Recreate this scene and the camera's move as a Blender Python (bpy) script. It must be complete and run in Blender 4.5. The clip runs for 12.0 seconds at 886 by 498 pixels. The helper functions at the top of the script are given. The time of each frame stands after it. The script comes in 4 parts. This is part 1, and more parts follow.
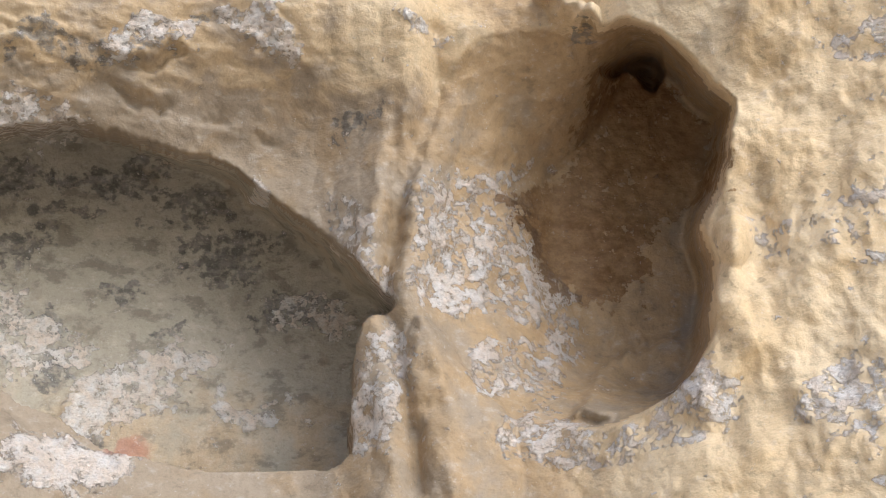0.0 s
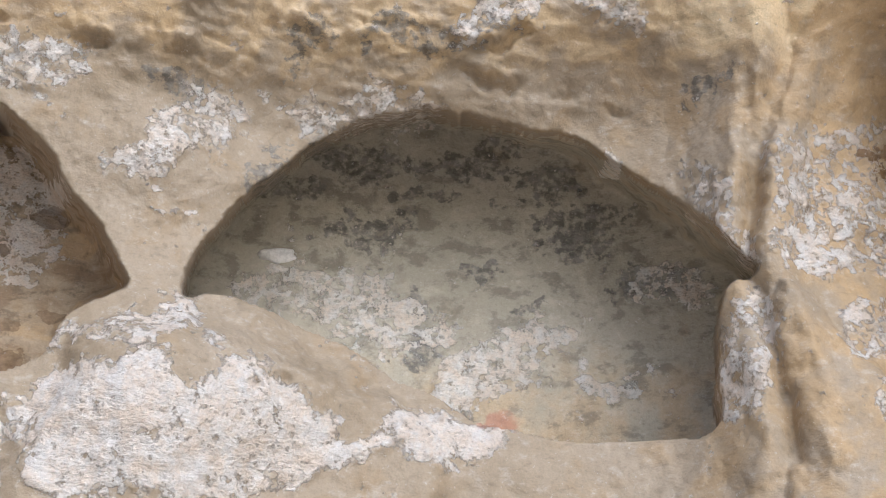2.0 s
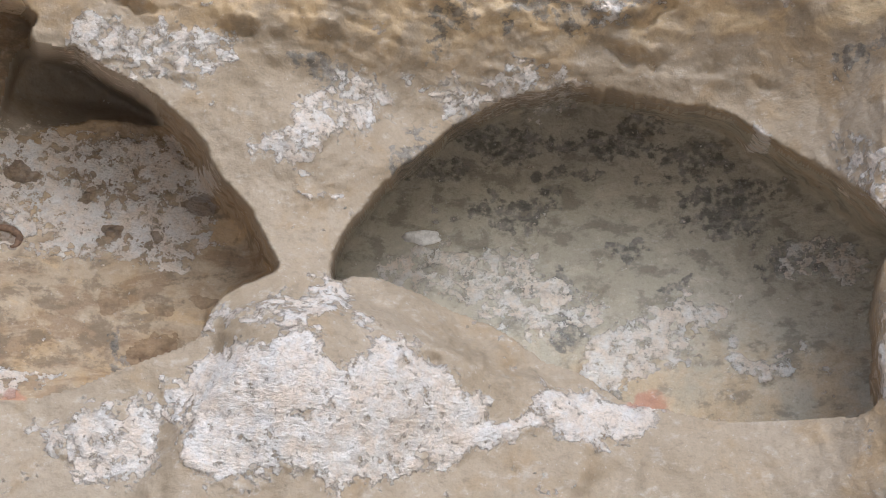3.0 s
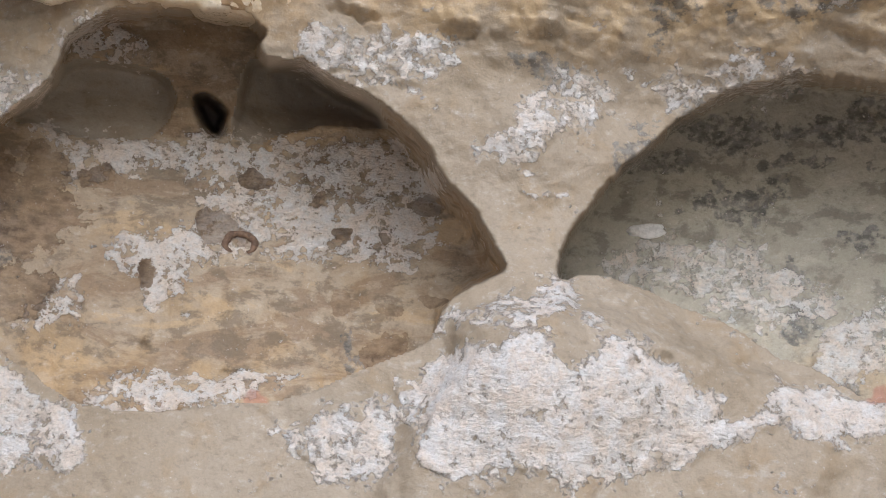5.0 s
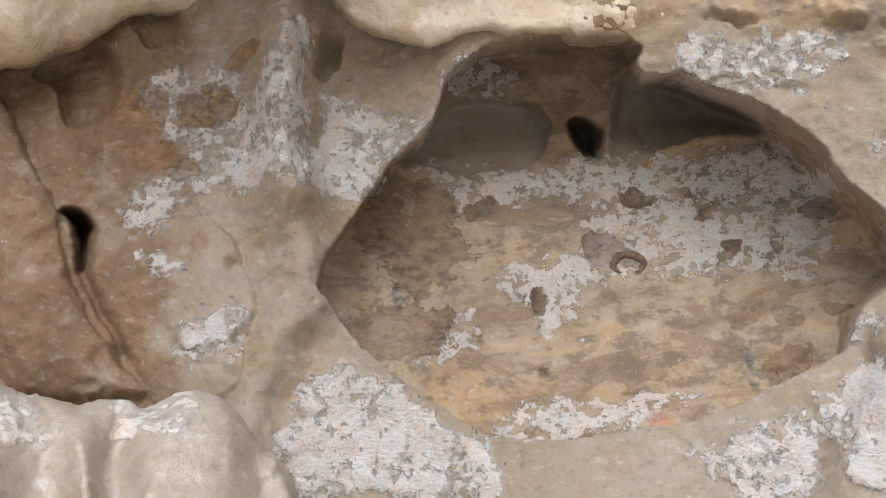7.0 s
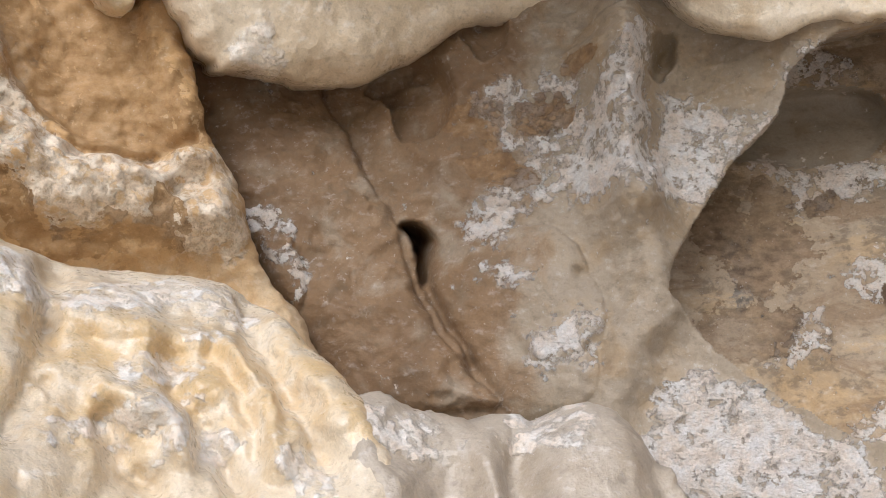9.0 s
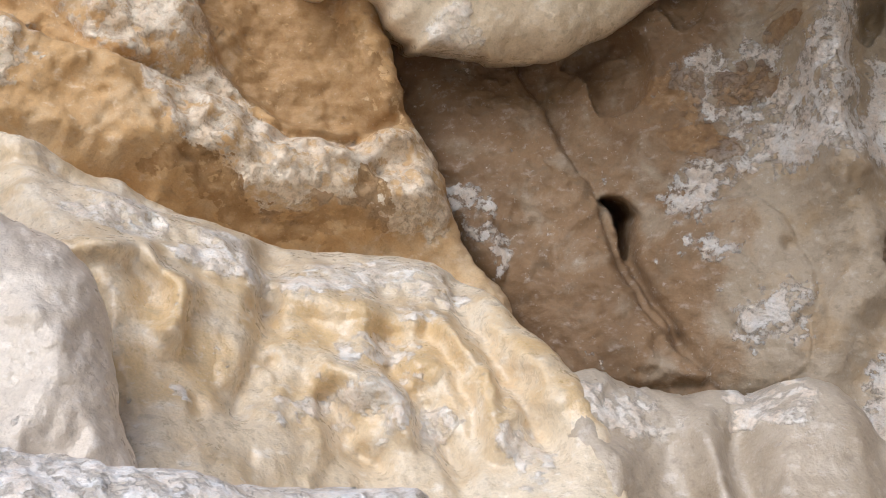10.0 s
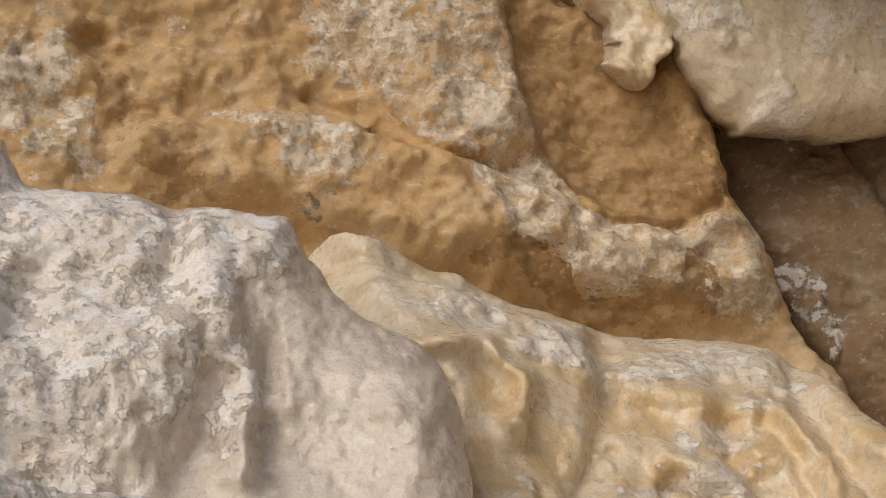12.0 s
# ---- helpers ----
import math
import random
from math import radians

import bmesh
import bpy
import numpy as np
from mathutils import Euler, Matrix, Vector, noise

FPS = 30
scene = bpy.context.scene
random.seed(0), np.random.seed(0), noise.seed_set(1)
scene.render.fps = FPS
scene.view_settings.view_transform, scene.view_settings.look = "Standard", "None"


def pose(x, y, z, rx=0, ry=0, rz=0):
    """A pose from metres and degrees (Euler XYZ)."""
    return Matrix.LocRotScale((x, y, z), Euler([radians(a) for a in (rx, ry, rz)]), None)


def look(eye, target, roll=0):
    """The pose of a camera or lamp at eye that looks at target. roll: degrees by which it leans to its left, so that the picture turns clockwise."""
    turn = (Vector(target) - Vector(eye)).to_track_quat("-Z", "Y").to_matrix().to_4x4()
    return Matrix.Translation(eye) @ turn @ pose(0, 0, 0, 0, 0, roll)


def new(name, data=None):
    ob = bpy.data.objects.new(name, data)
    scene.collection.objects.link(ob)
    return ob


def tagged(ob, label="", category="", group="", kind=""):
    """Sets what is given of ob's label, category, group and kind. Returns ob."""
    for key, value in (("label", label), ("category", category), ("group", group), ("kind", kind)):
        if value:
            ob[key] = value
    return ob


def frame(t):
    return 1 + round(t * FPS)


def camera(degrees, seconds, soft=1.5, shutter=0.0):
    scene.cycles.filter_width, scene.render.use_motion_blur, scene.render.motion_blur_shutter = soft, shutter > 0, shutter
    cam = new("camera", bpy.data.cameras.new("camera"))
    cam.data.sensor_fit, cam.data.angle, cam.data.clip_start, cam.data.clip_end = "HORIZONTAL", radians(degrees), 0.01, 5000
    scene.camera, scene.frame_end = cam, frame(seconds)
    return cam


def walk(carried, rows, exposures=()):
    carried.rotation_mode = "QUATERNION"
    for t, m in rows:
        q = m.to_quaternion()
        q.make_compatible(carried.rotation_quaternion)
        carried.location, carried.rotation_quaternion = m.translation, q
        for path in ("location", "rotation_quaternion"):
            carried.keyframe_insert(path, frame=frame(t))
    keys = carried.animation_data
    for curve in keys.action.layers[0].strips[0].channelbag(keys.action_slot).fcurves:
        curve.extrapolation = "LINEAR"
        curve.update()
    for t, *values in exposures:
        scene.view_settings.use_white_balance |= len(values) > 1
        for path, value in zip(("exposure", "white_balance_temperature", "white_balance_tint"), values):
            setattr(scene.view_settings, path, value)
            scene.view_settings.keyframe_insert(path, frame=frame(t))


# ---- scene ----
cam = camera(35.43, 12.0, soft=1.0)
PATH = [
    (0, (-0.242, 0.200, 1.620), (-0.624, 4.018, 2.750), -0.97),
    (0.5, (-0.265, 0.197, 1.613), (-0.951, 3.971, 2.745), -0.50),
    (1, (-0.282, 0.188, 1.606), (-1.178, 3.921, 2.732), -0.28),
    (1.5, (-0.297, 0.186, 1.601), (-1.441, 3.866, 2.673), -0.11),
    (2, (-0.312, 0.185, 1.597), (-1.619, 3.806, 2.682), -0.37),
    (2.5, (-0.325, 0.184, 1.593), (-1.746, 3.768, 2.659), -0.33),
    (3, (-0.338, 0.188, 1.593), (-2.014, 3.668, 2.631), 0.12),
    (3.2, (-0.343, 0.188, 1.596), (-2.091, 3.634, 2.632), 0.29),
    (4.8, (-0.356, 0.155, 1.637), (-2.521, 3.381, 2.588), 1.05),
    (5, (-0.360, 0.151, 1.641), (-2.571, 3.339, 2.616), 0.87),
    (5.5, (-0.384, 0.146, 1.648), (-2.699, 3.258, 2.627), 0.55),
    (6, (-0.417, 0.135, 1.655), (-2.831, 3.178, 2.610), 0.02),
    (6.5, (-0.458, 0.114, 1.663), (-3.116, 2.940, 2.639), -0.71),
    (7, (-0.503, 0.082, 1.671), (-3.423, 2.623, 2.681), -0.57),
    (7.5, (-0.551, 0.036, 1.680), (-3.617, 2.397, 2.692), -0.39),
    (9.3, (-0.775, -0.209, 1.714), (-4.093, 1.792, 2.710), -0.55),
    (9.5, (-0.786, -0.224, 1.717), (-4.134, 1.732, 2.699), -0.38),
    (10, (-0.780, -0.252, 1.721), (-4.317, 1.365, 2.656), -0.16),
    (10.5, (-0.771, -0.274, 1.724), (-4.390, 1.179, 2.614), -0.16),
    (11, (-0.757, -0.317, 1.725), (-4.493, 0.756, 2.667), 1.09),
    (11.5, (-0.740, -0.330, 1.729), (-4.568, 0.441, 2.593), 1.85),
    (12, (-0.721, -0.328, 1.747), (-4.486, 0.432, 2.864), 1.69),
]
walk(cam, [(t, look(eye, target, roll)) for t, eye, target, roll in PATH], ((0.0, 0.2, 5800, 10), (1.0, 0.25, 5700, 10), (2.5, 0.15, 5550, 10), (5.0, 0.06, 5500, 10), (6.5, 0.05, 5600, 10), (7.5, 0.1, 5750, 10), (9.5, 0.05, 5700, 10), (10.5, -0.15, 5700, 10), (11.5, -0.3, 5850, 10), (12.0, -0.55, 6550, 10)))

# ---- daylight: a bright hazy sky and a soft sun behind the viewer ----
SUN_ELEV, SUN_AZ = radians(34), radians(140)
world = bpy.data.worlds.new("sky")
scene.world = world
world.use_nodes = True
wn = world.node_tree
sky = wn.nodes.new("ShaderNodeTexSky")
sky.sky_type, sky.sun_disc, sky.sun_elevation, sky.sun_rotation = "NISHITA", False, SUN_ELEV, SUN_AZ
sky.dust_density, sky.air_density = 3.0, 1.0
wn.links.new(sky.outputs[0], wn.nodes["Background"].inputs[0])
wn.nodes["Background"].inputs[1].default_value = 0.15
sun = new("sun", bpy.data.lights.new("sun", "SUN"))
sun.data.energy, sun.data.angle, sun.data.color = 1.4, radians(45), (1.0, 0.95, 0.89)
sun.matrix_world = look((0, 0, 0), (-math.sin(SUN_AZ) * math.cos(SUN_ELEV), -math.cos(SUN_AZ) * math.cos(SUN_ELEV), -math.sin(SUN_ELEV)))


# ---- materials ----
class Nodes:
    """A short way to write a node tree."""

    def __init__(self, name):
        self.mat = bpy.data.materials.new(name)
        self.mat.use_nodes = True
        self.tree = self.mat.node_tree
        self.bsdf = self.tree.nodes["Principled BSDF"]
        self.place = self.tree.nodes.new("ShaderNodeTexCoord").outputs["Object"]

    def put(self, kind, **inputs):
        node = self.tree.nodes.new(kind)
        for key, value in inputs.items():
            self.join(value, node.inputs[key.replace("_", " ")])
        return node

    def join(self, value, socket):
        if isinstance(value, bpy.types.NodeSocket):
            self.tree.links.new(value, socket)
        else:
            socket.default_value = value

    def noise(self, scale, detail=6.0, rough=0.6, warp=0.0, stretch=None):
        at = self.place
        if stretch:
            m = self.put("ShaderNodeMapping", Vector=at)
            m.inputs["Scale"].default_value = stretch
            at = m.outputs[0]
        n = self.put("ShaderNodeTexNoise", Vector=at, Scale=scale, Detail=detail, Roughness=rough, Distortion=warp)
        return n.outputs["Fac"]

    def ramp(self, fac, lo, hi):
        n = self.put("ShaderNodeMapRange", Value=fac)
        n.interpolation_type = "SMOOTHSTEP"
        n.inputs["From Min"].default_value, n.inputs["From Max"].default_value = lo, hi
        return n.outputs[0]

    def math(self, op, a, b=0.0):
        n = self.tree.nodes.new("ShaderNodeMath")
        n.operation = op
        self.join(a, n.inputs[0])
        self.join(b, n.inputs[1])
        return n.outputs[0]

    def mix(self, fac, a, b, blend="MIX"):
        n = self.tree.nodes.new("ShaderNodeMix")
        n.data_type, n.blend_type = "RGBA", blend
        self.join(fac, n.inputs[0])
        for value, socket in ((a, n.inputs[6]), (b, n.inputs[7])):
            self.join((*value, 1) if isinstance(value, tuple) else value, socket)
        return n.outputs[2]


def rock(name, pale, deep, warm, gloss=0.7, relief=1.0, white=(0.76, 0.725, 0.685), bloom=0.5, mottle=0.0, bands=0.0, haze=0.15, soft=0.09, speck=(0.30, 0.265, 0.23), crumb=1.0, flake=((0.14, 0.09, 0.05), (0.29, 0.205, 0.125))):
    """Weathered limestone: a smooth body that turns warm with "tone", white crust, grey lichen, brown flakes and red stains."""
    k = Nodes(name)
    at = k.tree.nodes.new("ShaderNodeAttribute")
    at.attribute_name = "stain"
    sep = k.put("ShaderNodeSeparateColor", Color=at.outputs["Color"])
    crust_m, grey_m, brown_m, red_m = sep.outputs[0], sep.outputs[1], sep.outputs[2], at.outputs["Alpha"]
    tone = k.tree.nodes.new("ShaderNodeAttribute")
    tone.attribute_name = "tone"
    big, mid, fine = k.noise(2.1, 5, 0.55, 0.3), k.noise(8, 5, 0.58, 0.3), k.noise(42, 4, 0.6)
    bedded = k.noise(24, 5, 0.62, 0.0, (1, 1, 1.6))
    grain = k.noise(170, 2, 0.6)
    body = k.mix(k.ramp(big, 0.34, 0.66), pale, deep)
    body = k.mix(k.ramp(k.math("ADD", tone.outputs["Fac"], k.math("MULTIPLY", k.math("SUBTRACT", mid, 0.5), 2.2)), 0.25, 1.0), body, warm)
    # umber: the hollow's own brown, darkened further to paint in its shade
    umber = k.tree.nodes.new("ShaderNodeAttribute")
    umber.attribute_name = "umber"
    brown_shade = k.ramp(k.math("ADD", umber.outputs["Fac"], k.math("MULTIPLY", k.math("SUBTRACT", mid, 0.5), 1.8)), 0.2, 0.8)
    body = k.mix(brown_shade, body, k.mix(k.ramp(big, 0.35, 0.65), (0.26, 0.168, 0.092), (0.17, 0.106, 0.056)))
    cream = k.tree.nodes.new("ShaderNodeAttribute")
    cream.attribute_name = "cream"
    buff = k.ramp(k.math("ADD", cream.outputs["Fac"], k.math("MULTIPLY", k.math("SUBTRACT", mid, 0.5), 1.2)), 0.2, 0.8)
    body = k.mix(buff, body, k.mix(k.ramp(big, 0.35, 0.65), (0.74, 0.61, 0.41), (0.66, 0.50, 0.29)))
    body = k.mix(k.math("MULTIPLY", k.ramp(mid, 0.52, 0.74), 0.5), body, tuple(0.68 * c for c in deep))
    body = k.mix(k.math("MULTIPLY", k.ramp(bedded, 0.54, 0.72), bloom), body, white)
    body = k.mix(k.math("MULTIPLY", k.ramp(bedded, 0.44, 0.30), 0.35), body, tuple(0.5 * c for c in deep))
    if bands:
        streak = k.noise(3.2, 6, 0.66, 0.5, (1.0, 1.0, 2.8))
        body = k.mix(k.math("MULTIPLY", k.ramp(streak, 0.50, 0.60), bands), body, (0.23, 0.15, 0.085))
        body = k.mix(k.math("MULTIPLY", k.ramp(streak, 0.46, 0.38), 0.8 * bands), body, (0.56, 0.40, 0.22))
    if mottle:
        cloud = k.noise(11, 6, 0.66, 0.2, (1, 1, 1.5))
        body = k.mix(k.math("MULTIPLY", k.ramp(cloud, 0.50, 0.62), mottle), body, tuple(0.45 * c for c in deep))
        body = k.mix(k.math("MULTIPLY", k.ramp(cloud, 0.44, 0.34), 0.6 * mottle), body, tuple(1.25 * c for c in pale))
    edge = k.math("ADD", k.math("MULTIPLY", k.math("SUBTRACT", mid, 0.5), 1.1), k.math("ADD", k.math("MULTIPLY", k.math("SUBTRACT", fine, 0.5), 1.7), k.math("MULTIPLY", k.math("SUBTRACT", k.noise(17, 6, 0.66, 0.0, (1, 1, 1.5)), 0.5), 2.1)))
    # grey lichen, dark and speckled
    grey = k.math("MULTIPLY", k.ramp(k.math("ADD", grey_m, edge), -0.05, 0.3), k.ramp(fine, 0.34, 0.56))
    body = k.mix(k.math("MULTIPLY", grey, 0.75), body, k.mix(k.ramp(bedded, 0.4, 0.6), (0.075, 0.075, 0.075), (0.22, 0.215, 0.20)))
    # white crust, rough and pitted, with a thin veil round it
    veil = k.ramp(k.math("ADD", crust_m, edge), -0.25, 0.25)
    crust = k.ramp(k.math("ADD", crust_m, k.math("ADD", edge, k.math("MULTIPLY", k.math("SUBTRACT", k.noise(46, 8, 0.72), 0.5), 1.6))), -0.02, soft)
    granule = k.noise(115, 5, 0.72, 0.0, (1, 1, 1.7))
    lumps = k.noise(68, 5, 0.68, 0.0, (1, 1, 1.9))
    specks = k.ramp(lumps, 0.56, 0.68)
    tint = k.mix(k.ramp(k.noise(17, 5, 0.7), 0.35, 0.65), white, tuple(a * b for a, b in zip(white, (0.96, 0.86, 0.76))))
    shell = k.mix(k.math("MULTIPLY", specks, 0.42), tint, speck)
    shell = k.mix(k.math("MULTIPLY", k.ramp(granule, 0.52, 0.66), 0.4), shell, tuple(1.4 * c for c in speck))
    body = k.mix(k.math("MULTIPLY", veil, haze), body, white)
    body = k.mix(k.math("MULTIPLY", crust, 0.9), body, shell)
    # brown flakes lie where the crust has fallen off
    brown = k.ramp(k.math("ADD", brown_m, k.math("MULTIPLY", edge, 0.55)), 0.02, 0.10)
    body = k.mix(k.math("MULTIPLY", brown, k.ramp(big, 0.1, 0.7)), body, k.mix(k.ramp(bedded, 0.35, 0.65), *flake))
    body = k.mix(k.math("MULTIPLY", k.ramp(k.math("ADD", red_m, k.math("MULTIPLY", edge, 0.5)), -0.1, 0.4), 0.6), body, (0.46, 0.20, 0.14))
    body = k.mix(0.13, body, k.mix(k.ramp(grain, 0.3, 0.7), (0.25, 0.25, 0.25), (1.15, 1.15, 1.15)), "MULTIPLY")
    flecks = k.noise(85, 3, 0.6)
    body = k.mix(k.math("MULTIPLY", k.ramp(flecks, 0.58, 0.68), 0.42), body, k.mix(0.5, body, (0.08, 0.065, 0.05)))
    body = k.mix(k.math("MULTIPLY", k.ramp(flecks, 0.36, 0.28), 0.2), body, white)
    k.join(body, k.bsdf.inputs["Base Color"])
    r = k.put("ShaderNodeMapRange", Value=k.math("ADD", k.math("MULTIPLY", fine, 0.6), k.math("MULTIPLY", mid, 0.4)))
    r.inputs["From Min"].default_value, r.inputs["From Max"].default_value = 0.3, 0.7
    r.inputs["To Min"].default_value, r.inputs["To Max"].default_value = gloss - 0.15, gloss + 0.15
    k.join(k.math("ADD", r.outputs[0], k.math("MULTIPLY", crust, max(0.0, 0.75 - gloss))), k.bsdf.inputs["Roughness"])
    shine = 0.4 if gloss > 0.45 else 0.6
    k.join(k.math("SUBTRACT", shine, k.math("MULTIPLY", crust, shine - 0.2)), k.bsdf.inputs["Specular IOR Level"])
    rough = k.math("ADD", k.math("MULTIPLY", crust, k.math("MULTIPLY", k.math("SUBTRACT", 0.6, lumps), 1.1)), k.math("MULTIPLY", brown, -0.15))
    height = k.math("ADD", k.math("MULTIPLY", mid, 0.55), k.math("MULTIPLY", bedded, 0.14))
    height = k.math("ADD", height, k.math("ADD", k.math("MULTIPLY", rough, 0.42 * crumb), k.math("MULTIPLY", k.math("MULTIPLY", crust, crumb), k.math("SUBTRACT", 0.26, k.math("MULTIPLY", granule, 0.13)))))
    height = k.math("ADD", height, k.math("ADD", k.math("MULTIPLY", grain, 0.035), k.math("MULTIPLY", fine, 0.06)))
    b = k.put("ShaderNodeBump", Height=height, Strength=0.9 * relief, Distance=0.03)
    k.join(b.outputs[0], k.bsdf.inputs["Normal"])
    return k.mat


wall_stone = rock("tan limestone", (0.37, 0.31, 0.235), (0.32, 0.26, 0.185), (0.46, 0.33, 0.185), bloom=0.15, white=(0.86, 0.84, 0.82), haze=0.32, soft=0.16, flake=((0.20, 0.11, 0.045), (0.33, 0.205, 0.095)))
niche_stone = rock("grey green limestone", (0.49, 0.455, 0.37), (0.405, 0.375, 0.30), (0.54, 0.425, 0.28), white=(0.90, 0.89, 0.86), haze=0.35, bloom=0.15, mottle=0.6)
middle_stone = rock("mottled limestone", (0.45, 0.37, 0.27), (0.36, 0.28, 0.19), (0.46, 0.325, 0.175), white=(0.88, 0.86, 0.84), bloom=0.15, mottle=0.65, bands=0.6)
slot_stone = rock("smooth grey limestone", (0.44, 0.39, 0.315), (0.37, 0.32, 0.25), (0.36, 0.28, 0.19), bloom=0.1, relief=0.5)
hollow_stone = rock("brown limestone", (0.38, 0.285, 0.19), (0.31, 0.225, 0.145), (0.36, 0.245, 0.14), bloom=0.2)
ochre_stone = rock("ochre limestone", (0.62, 0.505, 0.345), (0.54, 0.40, 0.24), (0.53, 0.34, 0.155), bloom=0.3, white=(0.88, 0.80, 0.67), haze=0.5, soft=0.35, speck=(0.58, 0.47, 0.33), crumb=0.5, flake=((0.30, 0.175, 0.07), (0.40, 0.255, 0.12)))
cream_stone = rock("cream limestone", (0.76, 0.665, 0.515), (0.69, 0.575, 0.41), (0.66, 0.475, 0.24), gloss=0.32, bloom=0.45, white=(0.90, 0.865, 0.80), haze=0.3, soft=0.3, speck=(0.64, 0.58, 0.50), crumb=0.35)
pale_stone = rock("pale limestone", (0.66, 0.59, 0.50), (0.60, 0.52, 0.43), (0.58, 0.49, 0.37), gloss=0.34, white=(0.92, 0.90, 0.87), bloom=0.35, soft=0.25, speck=(0.62, 0.58, 0.53), crumb=0.4)
# the ledge's beige, made darker to include the shade under the overhang
shaded_buff_stone = rock("shaded buff limestone", (0.47, 0.405, 0.32), (0.42, 0.35, 0.265), (0.45, 0.35, 0.23), gloss=0.4, bloom=0.35, white=(0.80, 0.765, 0.71), haze=0.3, soft=0.3, speck=(0.52, 0.47, 0.40), crumb=0.35)
# colour of the unseen ground, kept pale to throw light up under the rocks
earth = rock("pale bounce ground", (0.60, 0.54, 0.45), (0.54, 0.48, 0.39), (0.56, 0.48, 0.36), gloss=0.85)

# ---- rock shapes ----
AXIS = (-0.25, 0.0)  # the plan is laid out round this upright axis, set near the camera: angle to the left of +y in degrees, radius, height
TABLE = np.random.RandomState(7).permutation(256)
TABLE = np.concatenate([TABLE, TABLE, TABLE])
GRAD = np.random.RandomState(8).normal(size=(256, 3))
GRAD /= np.linalg.norm(GRAD, axis=1)[:, None]


def perlin(p):
    """Gradient noise, about -0.7 to 0.7, at points p (..., 3)."""
    i = np.floor(p).astype(int)
    f = p - i
    w = f * f * f * (f * (f * 6 - 15) + 10)
    i &= 255
    out = 0.0
    for a in (0, 1):
        for b in (0, 1):
            for c in (0, 1):
                h = TABLE[TABLE[TABLE[(i[..., 0] + a) & 255] + ((i[..., 1] + b) & 255)] + ((i[..., 2] + c) & 255)]
                dot = (GRAD[h] * (f - (a, b, c))).sum(-1)
                out = out + dot * np.abs(1 - a - w[..., 0]) * np.abs(1 - b - w[..., 1]) * np.abs(1 - c - w[..., 2])
    return out


def fbm(p, scale, octaves=4, gain=0.5, ridged=False):
    total, amp = 0.0, 1.0
    for n in range(octaves):
        v = perlin(p * scale * 2.0**n + 17.3 * n)
        total = total + amp * ((0.5 - 2 * np.abs(v)) if ridged else v)
        amp *= gain
    return total


def smooth(lo, hi, v):
    s = np.clip((v - lo) / (hi - lo), 0, 1)
    return s * s * (3 - 2 * s)


def bump(a, z, a0, z0, ra, rz, lean=0.0):
    """A rounded swelling of height 1; lean tilts it (degrees of angle for each metre of height)."""
    return np.exp(-(((a - a0 - lean * (z - z0)) / ra) ** 2) - ((z - z0) / rz) ** 2)


def curve(v, *pairs):
    """A soft curve through (at, value) pairs."""
    at, val = zip(*pairs)
    soft = [np.interp(v + d, at, val) for d in (-1.2, -0.6, 0, 0.6, 1.2)]
    return sum(soft) / 5


def line(z, *pairs):
    at, val = zip(*pairs)
    return np.interp(z, at, val)


def rounded(outline, steps=4):
    """A closed outline with its corners drawn as soft curves."""
    p = np.array(outline, float)
    a, b, c, d = np.roll(p, 1, 0), p, np.roll(p, -1, 0), np.roll(p, -2, 0)
    out = []
    for s in np.arange(steps) / steps:
        out.append(0.5 * (2 * b + (c - a) * s + (2 * a - 5 * b + 4 * c - d) * s * s + (3 * b - a - 3 * c + d) * s**3))
    return np.stack(out, 1).reshape(-1, 2)


def inside(a, z, outline, radius=3.85, far=-0.6):
    """Metres by which (a, z) lies inside a closed outline of (angle, height); negative outside."""
    p = rounded(outline) * (radians(1) * radius, 1)
    x = a * radians(1) * radius
    out = np.full(a.shape, far)
    lo, hi = p.min(0) - abs(far), p.max(0) + abs(far)
    near = (x > lo[0]) & (x < hi[0]) & (z > lo[1]) & (z < hi[1])
    qx, qz = x[near], z[near]
    best, odd = np.full(qx.shape, 9.0), np.zeros(qx.shape, bool)
    for (x0, z0), (x1, z1) in zip(p, np.roll(p, -1, 0)):
        ex, ez = x1 - x0, z1 - z0
        s = np.clip(((qx - x0) * ex + (qz - z0) * ez) / (ex * ex + ez * ez + 1e-12), 0, 1)
        best = np.minimum(best, np.hypot(qx - x0 - s * ex, qz - z0 - s * ez))
        if abs(ez) > 1e-9:
            odd ^= ((z0 > qz) != (z1 > qz)) & (qx < x0 + (qz - z0) / ez * ex)
    out[near] = np.clip(np.where(odd, best, -best), far, 9)
    return out


def along(a, z, path, radius=3.85):
    """Metres from (a, z) to an open line of (angle, height) points, and how far above it (a, z) lies."""
    p = np.array(path, float) * (radians(1) * radius, 1)
    x = a * radians(1) * radius
    best = np.full(a.shape, 9.0)
    above = np.zeros(a.shape)
    for (x0, z0), (x1, z1) in zip(p[:-1], p[1:]):
        ex, ez = x1 - x0, z1 - z0
        s = np.clip(((x - x0) * ex + (z - z0) * ez) / (ex * ex + ez * ez + 1e-12), 0, 1)
        d = np.hypot(x - x0 - s * ex, z - z0 - s * ez)
        above = np.where(d < best, z - z0 - s * ez, above)
        best = np.minimum(best, d)
    return best, above


def groove(a, z, path, width, radius=3.85):
    return np.exp(-((along(a, z, path, radius)[0] / width) ** 2))


